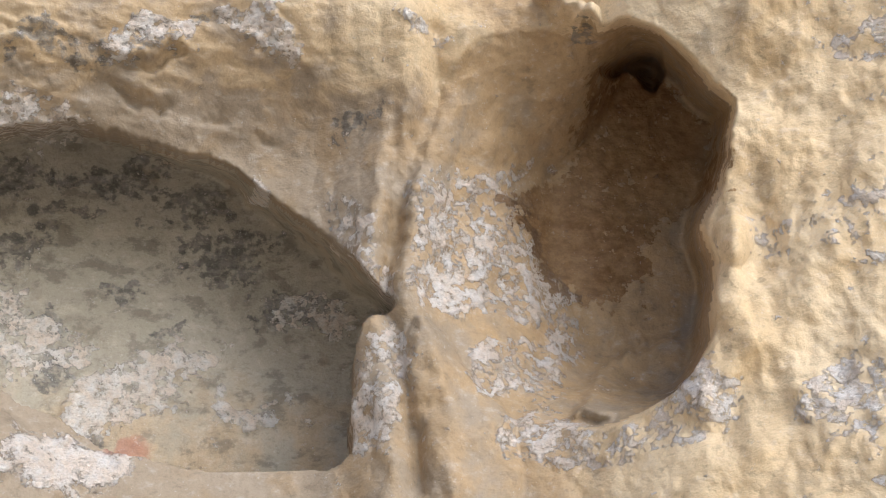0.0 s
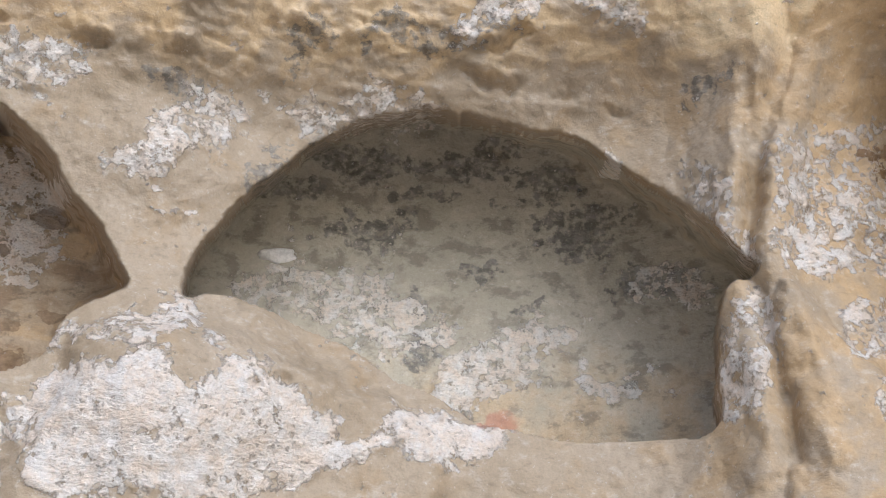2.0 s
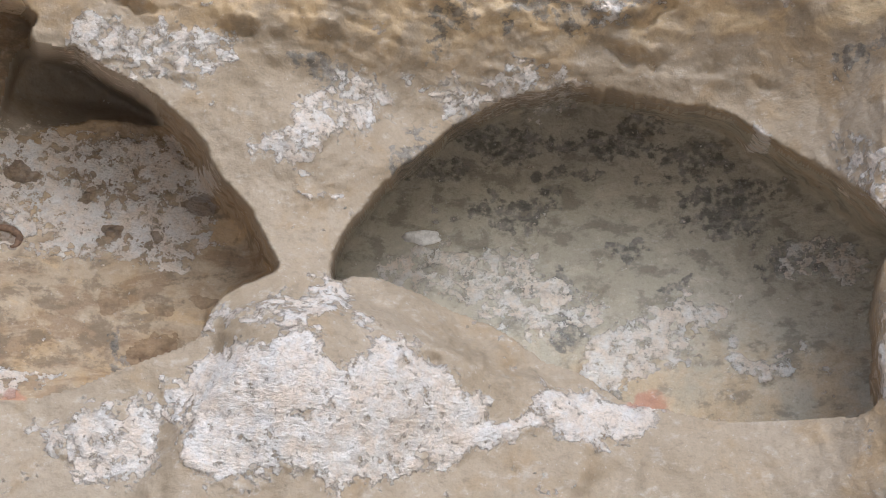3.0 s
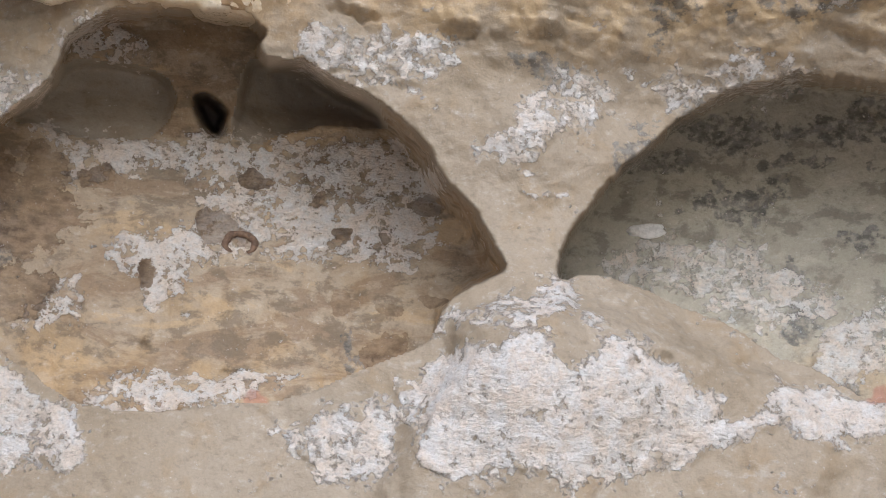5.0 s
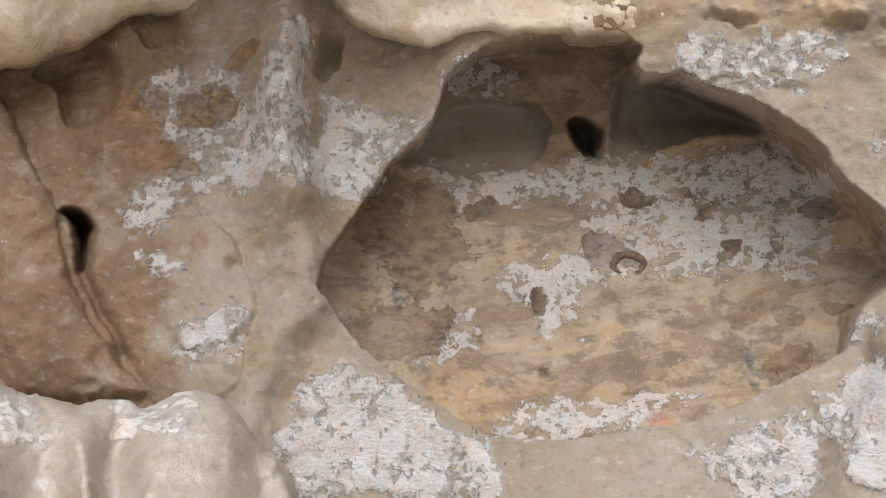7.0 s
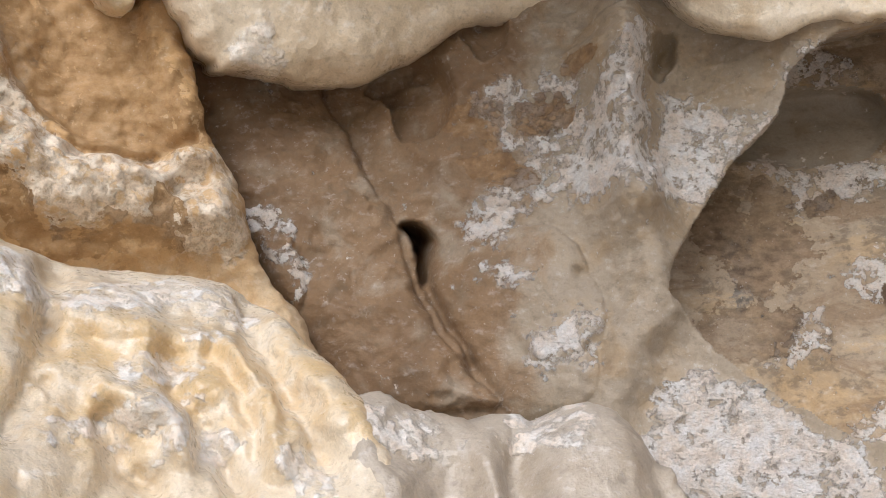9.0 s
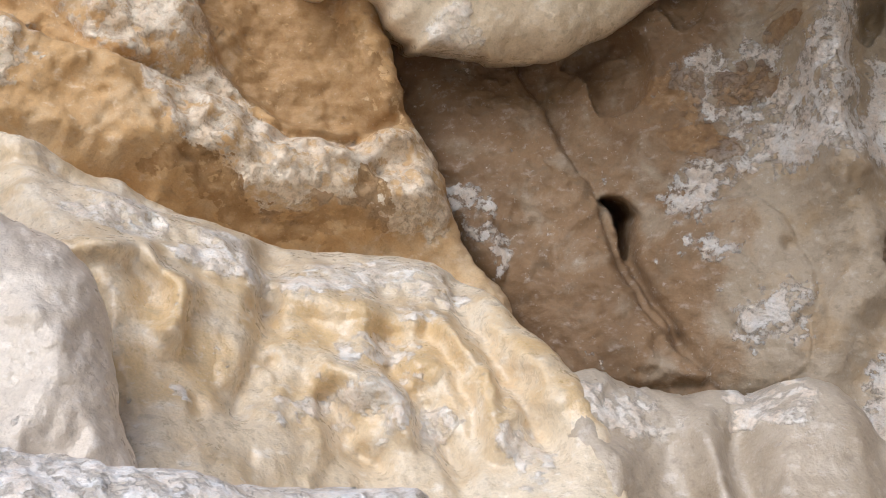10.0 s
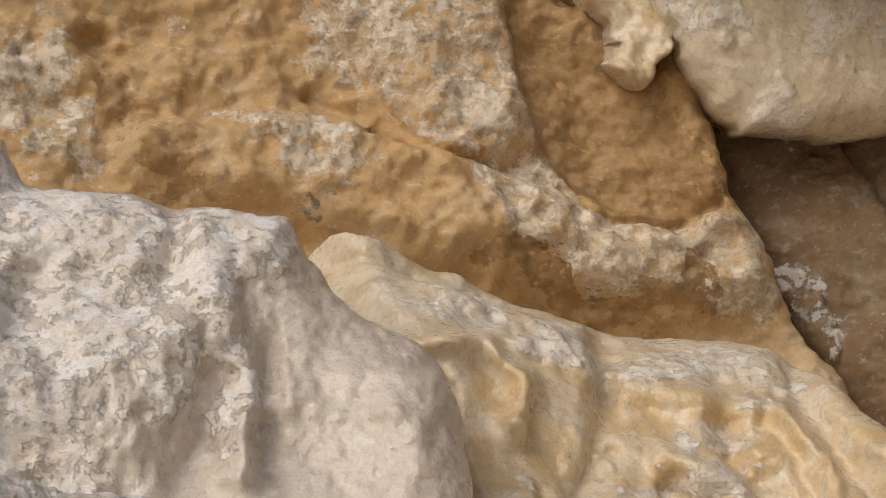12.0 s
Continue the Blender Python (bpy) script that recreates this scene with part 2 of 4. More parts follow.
def patches(a, z, spots):
    """Soft round marks: 0.5 in the middle of each (angle, height, half width in degrees, half height), falling to -0.5."""
    out = np.full(a.shape, -0.6)
    for a0, z0, ra, rz in spots:
        out = np.maximum(out, 0.7 - 0.85 * np.hypot((a - a0) / ra, (z - z0) / rz) ** 1.5)
    return out


def marks(a, z, shapes, fade=0.07):
    """How far (a, z) lies inside any of the outlines, in units of fade; each outline has the most that it may reach."""
    out = np.full(a.shape, -0.6)
    for outline, most in shapes:
        out = np.maximum(out, np.clip(inside(a, z, outline) / fade, -0.6, most))
    return out


def dome(a, z, outline, width):
    """A swelling of height 1 that rises steeply from its outline and rounds off within that many metres."""
    s = np.clip(inside(a, z, outline) / width, 0, 1)
    return np.sqrt(np.clip(1 - (1 - s) ** 2, 0, 1))


def part(name, me, parent=None, label=""):
    ob = new(name, me)
    if parent is not None:
        ob.parent = parent
    if label:
        ob["label"] = label
    return ob


def sheet(name, xyz, stain, keep, material, tone=None, umber=None, cream=None):
    """A mesh of the grid cells that are kept."""
    rows, cols = keep.shape
    ids = np.arange((rows + 1) * (cols + 1)).reshape(rows + 1, cols + 1)
    quads = np.stack([ids[:-1, :-1], ids[1:, :-1], ids[1:, 1:], ids[:-1, 1:]], -1)[keep]
    used, back = np.unique(quads, return_inverse=True)
    me = bpy.data.meshes.new(name)
    n = len(quads)
    me.vertices.add(len(used))
    me.vertices.foreach_set("co", xyz.reshape(-1, 3)[used].astype(np.float32).ravel())
    me.loops.add(4 * n)
    me.loops.foreach_set("vertex_index", back.ravel().astype(np.int32))
    me.polygons.add(n)
    me.polygons.foreach_set("loop_start", np.arange(0, 4 * n, 4, dtype=np.int32))
    me.update(calc_edges=True)
    me.polygons.foreach_set("use_smooth", np.ones(n, bool))
    attr = me.attributes.new("stain", "FLOAT_COLOR", "POINT")
    attr.data.foreach_set("color", stain.reshape(-1, 4)[used].astype(np.float32).ravel())
    for key, field in (("tone", tone), ("umber", umber), ("cream", cream)):
        field = -1 + 0 * xyz[..., 0] if field is None else field
        me.attributes.new(key, "FLOAT", "POINT").data.foreach_set("value", field.ravel()[used].astype(np.float32))
    me.materials.append(material)
    me.validate()
    return me


def spread(lo, hi, step, before=(), after=()):
    return np.concatenate([before, np.arange(lo, hi, step), after])


def grid(angles, heights):
    return np.meshgrid(angles, heights)


def world_of(a, r, z):
    return np.stack([AXIS[0] - r * np.sin(np.radians(a)), AXIS[1] + r * np.cos(np.radians(a)), z], -1)


def stains(a, p, crust, grey, brown, red):
    n = 0.22 * fbm(p, 5, 4, 0.6)
    return np.stack([np.clip(crust, -0.6, 0.42) + n, grey + 0.25 * fbm(p + 9, 6, 3, 0.6), brown + 0.7 * n, red + 0 * a], -1)


def ragged(a, z, p):
    """Angle and height pushed about, so that marks have uneven outlines."""
    return a + 2.2 * fbm(p + 3, 3.2, 5, 0.62), z + 0.13 * fbm(p + 57, 3.6, 5, 0.62)


def boulder(name, angles, heights, radius_of, outline, lip, spots, material, label, seed, rough=0.02, depth=0.8, edge=0.02, rise=0.0, tone=0.4, pits=(), grooves=(), crusts=(), browns=(), grit=0.0):
    """A rock shell, open behind, whose face is radius_of(a, z) inside its outline and rolls back over a lip of that
    many metres.
    rise: how steeply it climbs as it runs back, so a rock seen from beneath keeps its outline in the camera's view."""
    a, z = grid(angles, heights)
    p = world_of(a, 3.6 + 0 * a, z) + seed
    wob = edge * fbm(p, 7, 4, 0.6)
    d = inside(a + np.degrees(wob / 3.5), z + edge * fbm(p + 31, 7, 4, 0.6), outline)
    s = np.clip(d / lip, 0, 1)
    face = radius_of(a, z, p)
    p = world_of(a, face, z) + seed
    r = face + 0.9 * lip * (1 - np.sqrt(np.clip(1 - (1 - s) ** 2, 0, 1)))
    r = r + np.clip(-d, 0, 0.04) * depth / 0.06
    z_out = z + (r - face) * rise
    for a0, z0, size in pits:
        r = r + 1.4 * size * np.exp(-(((a - a0) * 0.055 / size) ** 2 + ((z - z0) / (1.2 * size)) ** 2) ** 2)
    for path, width, deep in grooves:
        r = r + deep * groove(a + 6 * wob / edge * 0.1, z, path, width)
    ra, rz = ragged(a, z, p)
    crust, grey, brown = (np.clip(patches(ra, rz, some), -0.6, 0.22) for some in spots)
    near_a, near_z = 0.5 * (a + ra), 0.5 * (z + rz)
    crust, brown = np.maximum(crust, marks(near_a, near_z, crusts)), np.maximum(brown, marks(near_a, near_z, browns))
    chips = smooth(-0.1, 0.25, crust + 0.5 * fbm(p, 6, 4, 0.6))
    r = r - rough * fbm(p, 4, 4, 0.5) - (0.12 * rough + 0.004 * chips) * fbm(p, 17, 4, 0.6, True) - 0.008 * chips + grit * fbm(p, 19, 4, 0.65, True)
    keep = d > -0.05
    keep = keep[:-1, :-1] & keep[1:, :-1] & keep[:-1, 1:] & keep[1:, 1:]
    warm = tone(a, z) if callable(tone) else tone + 0 * a
    me = sheet(name, world_of(a, r, z_out), stains(a, p, crust, grey, brown, -0.6), keep, material, warm)
    return tagged(new(name, me), label, "rock")


# ---- outlines (angle, height), traced to fit the camera's view ----
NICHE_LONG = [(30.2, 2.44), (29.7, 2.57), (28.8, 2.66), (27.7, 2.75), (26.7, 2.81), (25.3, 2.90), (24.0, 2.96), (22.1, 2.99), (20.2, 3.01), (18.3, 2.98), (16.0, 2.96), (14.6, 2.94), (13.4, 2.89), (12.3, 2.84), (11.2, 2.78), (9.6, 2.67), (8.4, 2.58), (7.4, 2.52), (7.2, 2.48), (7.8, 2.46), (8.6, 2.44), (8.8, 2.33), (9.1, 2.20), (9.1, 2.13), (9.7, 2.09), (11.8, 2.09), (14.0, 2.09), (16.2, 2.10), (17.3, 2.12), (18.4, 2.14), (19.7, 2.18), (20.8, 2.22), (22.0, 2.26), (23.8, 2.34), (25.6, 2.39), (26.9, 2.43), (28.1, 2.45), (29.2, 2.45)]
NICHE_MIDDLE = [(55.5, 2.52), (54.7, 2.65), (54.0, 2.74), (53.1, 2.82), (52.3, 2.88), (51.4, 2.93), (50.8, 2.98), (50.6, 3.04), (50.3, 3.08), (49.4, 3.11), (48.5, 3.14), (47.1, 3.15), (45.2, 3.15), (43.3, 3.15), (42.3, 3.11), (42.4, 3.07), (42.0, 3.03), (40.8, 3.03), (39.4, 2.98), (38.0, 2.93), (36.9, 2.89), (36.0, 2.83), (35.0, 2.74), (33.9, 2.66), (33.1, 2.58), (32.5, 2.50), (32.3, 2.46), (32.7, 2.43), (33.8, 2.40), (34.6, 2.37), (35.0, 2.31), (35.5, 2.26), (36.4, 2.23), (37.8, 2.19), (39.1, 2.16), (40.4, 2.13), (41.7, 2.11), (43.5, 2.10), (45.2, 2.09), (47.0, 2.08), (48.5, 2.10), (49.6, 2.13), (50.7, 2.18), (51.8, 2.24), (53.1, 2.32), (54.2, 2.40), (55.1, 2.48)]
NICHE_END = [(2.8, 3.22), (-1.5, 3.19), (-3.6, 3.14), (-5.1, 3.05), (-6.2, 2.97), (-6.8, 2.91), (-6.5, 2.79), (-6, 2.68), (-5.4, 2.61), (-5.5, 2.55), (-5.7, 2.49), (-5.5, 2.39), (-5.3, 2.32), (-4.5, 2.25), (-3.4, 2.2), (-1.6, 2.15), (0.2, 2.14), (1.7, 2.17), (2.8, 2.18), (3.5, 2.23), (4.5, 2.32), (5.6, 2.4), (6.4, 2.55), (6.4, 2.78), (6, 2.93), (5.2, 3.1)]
MOUND = [(34.6, 2.22), (34.3, 2.33), (33.2, 2.38), (32.2, 2.4), (30.2, 2.42), (28.9, 2.41), (26.9, 2.38), (23.7, 2.28), (21.1, 2.17), (19.3, 2.07), (19.3, 1.9), (22.7, 1.64), (36.9, 1.64), (36.7, 2.01), (35.2, 2.15)]
LIP_ROCK = [(55.7, 3.36), (55.1, 3.27), (54.2, 3.2), (53.5, 3.16), (52.6, 3.14), (51.2, 3.12), (49.8, 3.13), (48.9, 3.14), (47.7, 3.12), (45.4, 3.12), (43.9, 3.12), (42.1, 3.12), (39.9, 3.12), (37.7, 3.12), (35.6, 3.14), (34.8, 3.57), (55.6, 3.72)]
WEDGED = [(79, 3.59), (78.5, 3.51), (78.3, 3.44), (77.9, 3.35), (77.4, 3.3), (76.6, 3.29), (76.3, 3.34), (75.5, 3.38), (75, 3.48), (75.1, 3.63), (77.6, 3.69)]
CLEFT = [(65.5, 2.77), (64.7, 2.77), (64.2, 2.73), (64.1, 2.68), (64.4, 2.6), (64.7, 2.62), (64.8, 2.68), (65.1, 2.73)]
RIDGE = [(74.1, 3.43), (74, 3.33), (73.4, 3.14), (73, 3.02), (72.4, 2.96), (71.9, 2.9), (71.6, 2.82), (71.2, 2.72), (70.4, 2.59), (69.3, 2.51), (68.7, 2.42), (68.1, 2.35), (67.3, 2.29), (66.7, 2.25), (66.5, 2.15), (66.5, 1.73), (66.9, 0.77), (102.3, 0.96), (106.9, 3.64), (75.7, 4.23)]
RIDGE_BAND = [(96.4, 3.14), (88.7, 3.2), (86.7, 3.15), (84.5, 3.12), (82.4, 3.08), (80.2, 3.02), (78, 2.94), (75.8, 2.92), (73.6, 2.97), (72.5, 2.94), (71.8, 2.82), (71.4, 2.7), (73.6, 2.63), (75.8, 2.62), (77.9, 2.62), (82.2, 2.71), (86.4, 2.76), (90.4, 2.85), (96.1, 2.94)]
SLAB = [(89.4, 2.7), (88.4, 2.68), (87, 2.65), (85, 2.63), (83.9, 2.6), (82.5, 2.58), (80.8, 2.55), (79.5, 2.52), (78.7, 2.51), (76.5, 2.51), (74.4, 2.51), (72.9, 2.46), (71.6, 2.38), (70.6, 2.3), (69.6, 2.22), (68.8, 2.14), (68.2, 2.04), (67.6, 1.88), (68, 0.8), (102.5, 0.99), (105, 2.24), (98, 2.57), (92.8, 2.64), (90.6, 2.67)]
LEDGE = [(70, 2.09), (69.2, 2.13), (67.9, 2.15), (66.4, 2.11), (64.5, 2.1), (63.5, 2.11), (62, 2.1), (60.6, 2.12), (59.3, 2.1), (57.7, 2.01), (56.8, 1.91), (56.4, 1.26), (71.8, 1.28), (71.2, 1.89), (70.6, 2.02)]
BOULDER = [(117.1, 2.60), (108.1, 2.70), (103.5, 2.68), (102.3, 2.66), (101.6, 2.62), (101.0, 2.58), (99.1, 2.59), (97.0, 2.57), (95.2, 2.55), (93.6, 2.53), (92.3, 2.53), (91.9, 2.48), (91.0, 2.42), (90.0, 2.37), (88.6, 2.32), (87.6, 2.28), (86.8, 2.22), (86.3, 2.14), (86.0, 2.06), (85.8, 1.98), (85.2, 1.26), (112.7, 1.32)]
LOW = [(105.9, 1.93), (99.7, 1.94), (96.7, 1.93), (93.5, 1.91), (91.2, 1.9), (89.5, 1.89), (87.2, 1.88), (84, 1.86), (82.1, 1.85), (80.2, 1.84), (77.7, 1.84), (76.4, 1.82), (75.2, 1.77), (74.7, 1.37), (104.5, 1.45)]
OVERHANG = [(75.5, 3.39), (74.8, 3.29), (73.9, 3.2), (73, 3.15), (72.7, 3.12), (71.4, 3.12), (70.5, 3.11), (68.3, 3.12), (67, 3.12), (65.6, 3.17), (64.2, 3.22), (63.1, 3.27), (61.4, 3.29), (60, 3.31), (58.4, 3.41), (57.6, 3.88), (63.4, 4.64), (78, 4.49), (76.8, 3.61)]
GROOVE_C = [(-6.7, 2.85), (-7.3, 2.64), (-7.2, 2.47), (-6.3, 2.28), (-5.4, 2.12)]
CRACK = [(64.5, 2.61), (64, 2.52), (63.4, 2.43), (62.7, 2.33)]
KNUCKLE = [(64.2, 2.55), (63.6, 2.69), (62.4, 2.71), (60.7, 2.73), (59.1, 2.68), (58.1, 2.56), (57.9, 2.43), (58.3, 2.34), (58.6, 2.24), (60.2, 2.20), (61.8, 2.23), (62.8, 2.38)]
KNUCKLE_TOP = [(61.5, 2.40), (60.5, 2.45), (58.5, 2.46), (58.4, 2.37), (59.5, 2.32), (60.7, 2.32)]
LEANING = [(74.5, 3.45), (70.5, 3.45), (68.4, 3.22), (67.1, 3.01), (65.9, 2.84), (65.4, 2.70), (64.8, 2.58), (64.0, 2.43), (62.9, 2.32), (62.2, 2.23), (67.9, 2.26), (69.3, 2.42), (71.4, 2.74), (73.4, 3.06)]
TOWER = [(56.8, 3.23), (56.7, 3.04), (56.8, 2.87), (56.6, 2.77)]
NECK = [(56.6, 2.77), (55.9, 2.63), (55.9, 2.50), (57.1, 2.38), (57.8, 2.23), (58.0, 2.08)]
POCKET = [(55.5, 3.23), (54.5, 3.25), (54.4, 3.19), (54.9, 3.12), (55.5, 3.11)]
BOWL_WIDE = [(66.8, 3.21), (65.6, 3.28), (64.2, 3.25), (63.5, 3.17), (63.6, 3.07), (64.4, 3.02), (65.5, 3.04), (66.1, 3.15)]
BOWL_SMALL = [(63.2, 3.30), (62.2, 3.38), (61.3, 3.35), (61.3, 3.25), (62.1, 3.21), (62.7, 3.23)]
SPUR_BLOCK = [(72.0, 2.82), (71.1, 2.81), (69.3, 2.74), (69.0, 2.64), (69.4, 2.54), (70.1, 2.58), (71.1, 2.68)]
SLOT_A = [(50.2, 3.03), (48.5, 3.03), (46.9, 3.02), (46.2, 2.98), (45.9, 2.92), (46.3, 2.85), (47.2, 2.82), (49.1, 2.82), (50.8, 2.84), (52.3, 2.88), (51.5, 2.94), (50.7, 2.99)]
SLOT_B = [(42.9, 3.05), (41.8, 3.04), (39.7, 3.00), (38.1, 2.94), (37.1, 2.88), (37.3, 2.87), (39.0, 2.87), (41.3, 2.85), (42.4, 2.82), (43.6, 2.83), (43.6, 2.90), (43.3, 2.98)]
HOLE_HEART = [(45.3, 2.95), (44.6, 2.96), (43.9, 2.92), (43.9, 2.87), (44.2, 2.83), (44.8, 2.86), (45.1, 2.90)]
CURTAIN = [(6.3, 2.45), (5.0, 2.43), (4.3, 2.33), (3.0, 2.21), (2.5, 2.10), (2.9, 1.60), (6.2, 1.60), (6.6, 2.16)]
END_FLOOR = [(0.6, 2.22), (-0.3, 2.35), (-2.4, 2.41), (-5.7, 2.44), (-5.6, 2.29), (-3.8, 2.20), (-1.6, 2.15), (0.6, 2.17)]
END_POCKET = [(-1.5, 3.09), (-2.4, 3.11), (-3.8, 3.09), (-4.0, 3.04), (-3.5, 2.99), (-2.6, 3.06), (-1.9, 3.05)]
RIM_KNOB = [(-5.7, 2.60), (-7.1, 2.60), (-7.1, 2.53), (-6.4, 2.48), (-5.7, 2.52)]
RIM_RIB = [(-6.8, 2.86), (-6.8, 2.69), (-6.1, 2.49), (-6.4, 2.32), (-5.0, 2.19)]
END_STONE = [(0.9, 3.29), (-1.3, 3.23), (-1.4, 3.17), (-0.8, 3.17), (0.2, 3.22)]
GROOVE_A = [(5.3, 3.22), (5.7, 3.04), (6.8, 2.88), (7.2, 2.68), (7.2, 2.49), (6.7, 2.27), (6.3, 2.10), (6.2, 2.00)]
GROOVE_B = [(7.2, 3.04), (7.4, 2.87), (7.5, 2.68)]
LEDGE_A = [(39.8, 3.15), (36.4, 3.14), (33.0, 3.09), (30.3, 3.08), (27.4, 3.07)]
LEDGE_B = [(27.0, 3.17), (25.0, 3.13), (23.1, 3.13), (21.2, 3.15), (18.8, 3.12), (17.4, 3.07), (15.3, 3.02), (12.3, 3.01)]
LEDGE_C = [(14.1, 3.10), (11.8, 3.11), (10.5, 3.06)]
LEDGE_D = [(23.1, 3.20), (20.0, 3.17), (17.4, 3.15), (15.0, 3.15)]
RIDGE_PANEL = [(82.2, 3.62), (76.0, 3.62), (75.4, 3.29), (73.7, 2.98), (75.3, 2.94), (77.6, 2.94), (80.0, 3.05), (80.7, 3.11)]
RIDGE_STEP = [(89.7, 3.26), (87.8, 3.17), (85.8, 3.10), (82.7, 3.05), (80.0, 3.01), (77.8, 2.92), (75.5, 2.92), (73.6, 2.98)]
RIDGE_LOBE = [(90.0, 3.62), (82.9, 3.62), (81.3, 3.28), (80.7, 3.14), (81.2, 3.09), (82.7, 3.07), (85.7, 3.14)]
SLAB_FOLD = [(89.9, 2.68), (89.4, 2.54), (88.4, 2.38), (87.6, 2.30), (86.7, 2.20), (86.3, 2.07), (86.1, 1.94)]
SLAB_BENCH = [(87.6, 2.31), (84.5, 2.35), (83.2, 2.27), (83.6, 2.17)]
SLAB_CUT = [(79.4, 2.45), (79.5, 2.28), (80.6, 2.10), (81.3, 2.03)]
SLAB_SCALLOP = [(75.3, 2.20), (75.3, 2.13), (74.4, 2.05), (73.6, 1.94)]
SLAB_SCALLOP_LOW = [(77.8, 2.05), (77.2, 1.96), (76.4, 1.94)]
SLAB_FLUTE_A = [(73.8, 2.23), (72.8, 2.12), (72.2, 2.00)]
SLAB_FLUTE_B = [(72.4, 2.39), (71.6, 2.17), (70.1, 1.98)]
SLAB_RIDGE_A = [(79.2, 2.32), (77.3, 2.28), (75.5, 2.27), (73.7, 2.25)]
SLAB_RIDGE_B = [(78.0, 2.13), (77.0, 2.10), (75.3, 2.07), (75.2, 2.00)]
SLAB_RIDGE_C = [(73.2, 2.21), (72.2, 2.08), (71.9, 1.98)]
SLAB_RIDGE_D = [(85.2, 2.50), (82.1, 2.44), (80.6, 2.38), (79.7, 2.32)]
DENT_A = [(96.2, 2.54), (96.3, 2.42), (96.7, 2.34)]
DENT_B = [(94.7, 2.15), (95.3, 2.06), (96.3, 2.01)]
DENT_C = [(93.2, 2.21), (93.4, 2.10), (93.0, 2.02)]
DENT_D = [(101.1, 2.33), (101.3, 2.22), (100.3, 2.17)]
SWELL_A = [(94.2, 2.19), (94.2, 2.09), (94.0, 2.01)]
SWELL_B = [(95.8, 2.47), (95.5, 2.38), (95.0, 2.26)]
SMOOTH_CHEEK = [(93.0, 2.10), (90.1, 2.27), (88.5, 2.23), (87.4, 2.12), (87.4, 1.97), (86.9, 1.91), (90.5, 1.94), (93.0, 2.02)]
PITS_RIDGE = [(83.4, 2.76, 0.05), (81.7, 2.95, 0.035), (78.0, 2.88, 0.03), (77.1, 2.84, 0.022), (73.7, 2.84, 0.045), (74.4, 2.81, 0.018), (79.3, 2.91, 0.02), (76.0, 2.88, 0.02), (74.9, 2.89, 0.035), (80.6, 2.90, 0.025), (98.1, 3.37, 0.04), (81.3, 3.20, 0.02), (83.1, 2.60, 0.03)]
PITS_SLAB = [(81.0, 1.93, 0.014), (82.8, 2.02, 0.02), (83.8, 2.44, 0.02), (80.9, 2.40, 0.018), (79.7, 2.29, 0.03), (79.9, 2.13, 0.015), (79.2, 1.86, 0.015)]

# ---- outlines of marks on the rock (angle, height), placed to fit the camera's view ----
BROWN_VARNISH = [(-0.3, 2.92), (-1.4, 3.04), (-2.6, 3.08), (-4.5, 3.03), (-6.4, 2.91), (-6.6, 2.80), (-5.7, 2.70), (-4.3, 2.63), (-3.1, 2.52), (-0.9, 2.45), (0.5, 2.46), (1.6, 2.57), (1.9, 2.68), (3.0, 2.77), (1.1, 2.83)]
WHITE_MOUND = [(36.5, 2.12), (35.3, 2.15), (33.9, 2.21), (32.4, 2.23), (31.4, 2.27), (30.2, 2.20), (29.3, 2.23), (28.3, 2.27), (26.6, 2.24), (25.5, 2.21), (24.9, 2.17), (23.8, 2.16), (23.8, 2.10), (22.4, 2.10), (22.1, 2.16), (20.3, 2.17), (19.2, 2.14), (17.6, 2.11), (17.8, 2.04), (19.6, 2.03), (21.8, 2.06), (23.6, 2.02), (24.9, 1.98), (26.6, 1.93), (28.9, 1.91), (34.2, 1.90), (35.8, 2.00)]
WHITE_CAP = [(34.3, 2.33), (32.5, 2.38), (30.3, 2.43), (29.4, 2.40), (28.6, 2.31), (29.4, 2.35), (30.7, 2.33), (31.7, 2.27), (33.2, 2.28), (34.5, 2.27)]
WHITE_FOOT = [(39.7, 2.09), (37.5, 2.07), (36.9, 2.01), (37.1, 1.90), (39.5, 1.90)]
WHITE_BROW = [(40.7, 3.06), (39.5, 3.12), (38.1, 3.09), (36.2, 3.10), (34.7, 3.08), (34.2, 3.02), (35.2, 2.98), (36.6, 2.97), (38.5, 2.98), (40.0, 3.01)]
WHITE_BAND = [(31.3, 2.90), (30.2, 2.97), (28.3, 3.02), (27.7, 2.96), (28.7, 2.90), (30.5, 2.83), (32.0, 2.76), (33.4, 2.77), (32.8, 2.83)]
WHITE_LINE = [(27.3, 3.02), (26.0, 3.01), (24.1, 3.01), (22.1, 3.04), (20.3, 3.03), (21.9, 3.00), (24.1, 2.98), (26.0, 2.98)]
WHITE_RIGHT = [(10.4, 2.76), (9.2, 2.76), (7.7, 2.62), (7.6, 2.54), (8.5, 2.59), (9.8, 2.71)]
WHITE_POST = [(8.8, 2.39), (7.7, 2.46), (7.2, 2.36), (7.3, 2.24), (7.0, 2.13), (8.6, 2.12), (9.2, 2.26)]
WHITE_BACK = [(28.4, 2.51), (26.8, 2.50), (25.0, 2.55), (22.7, 2.56), (22.2, 2.50), (20.4, 2.47), (19.7, 2.42), (21.2, 2.42), (23.1, 2.41), (25.0, 2.42), (27.2, 2.43)]
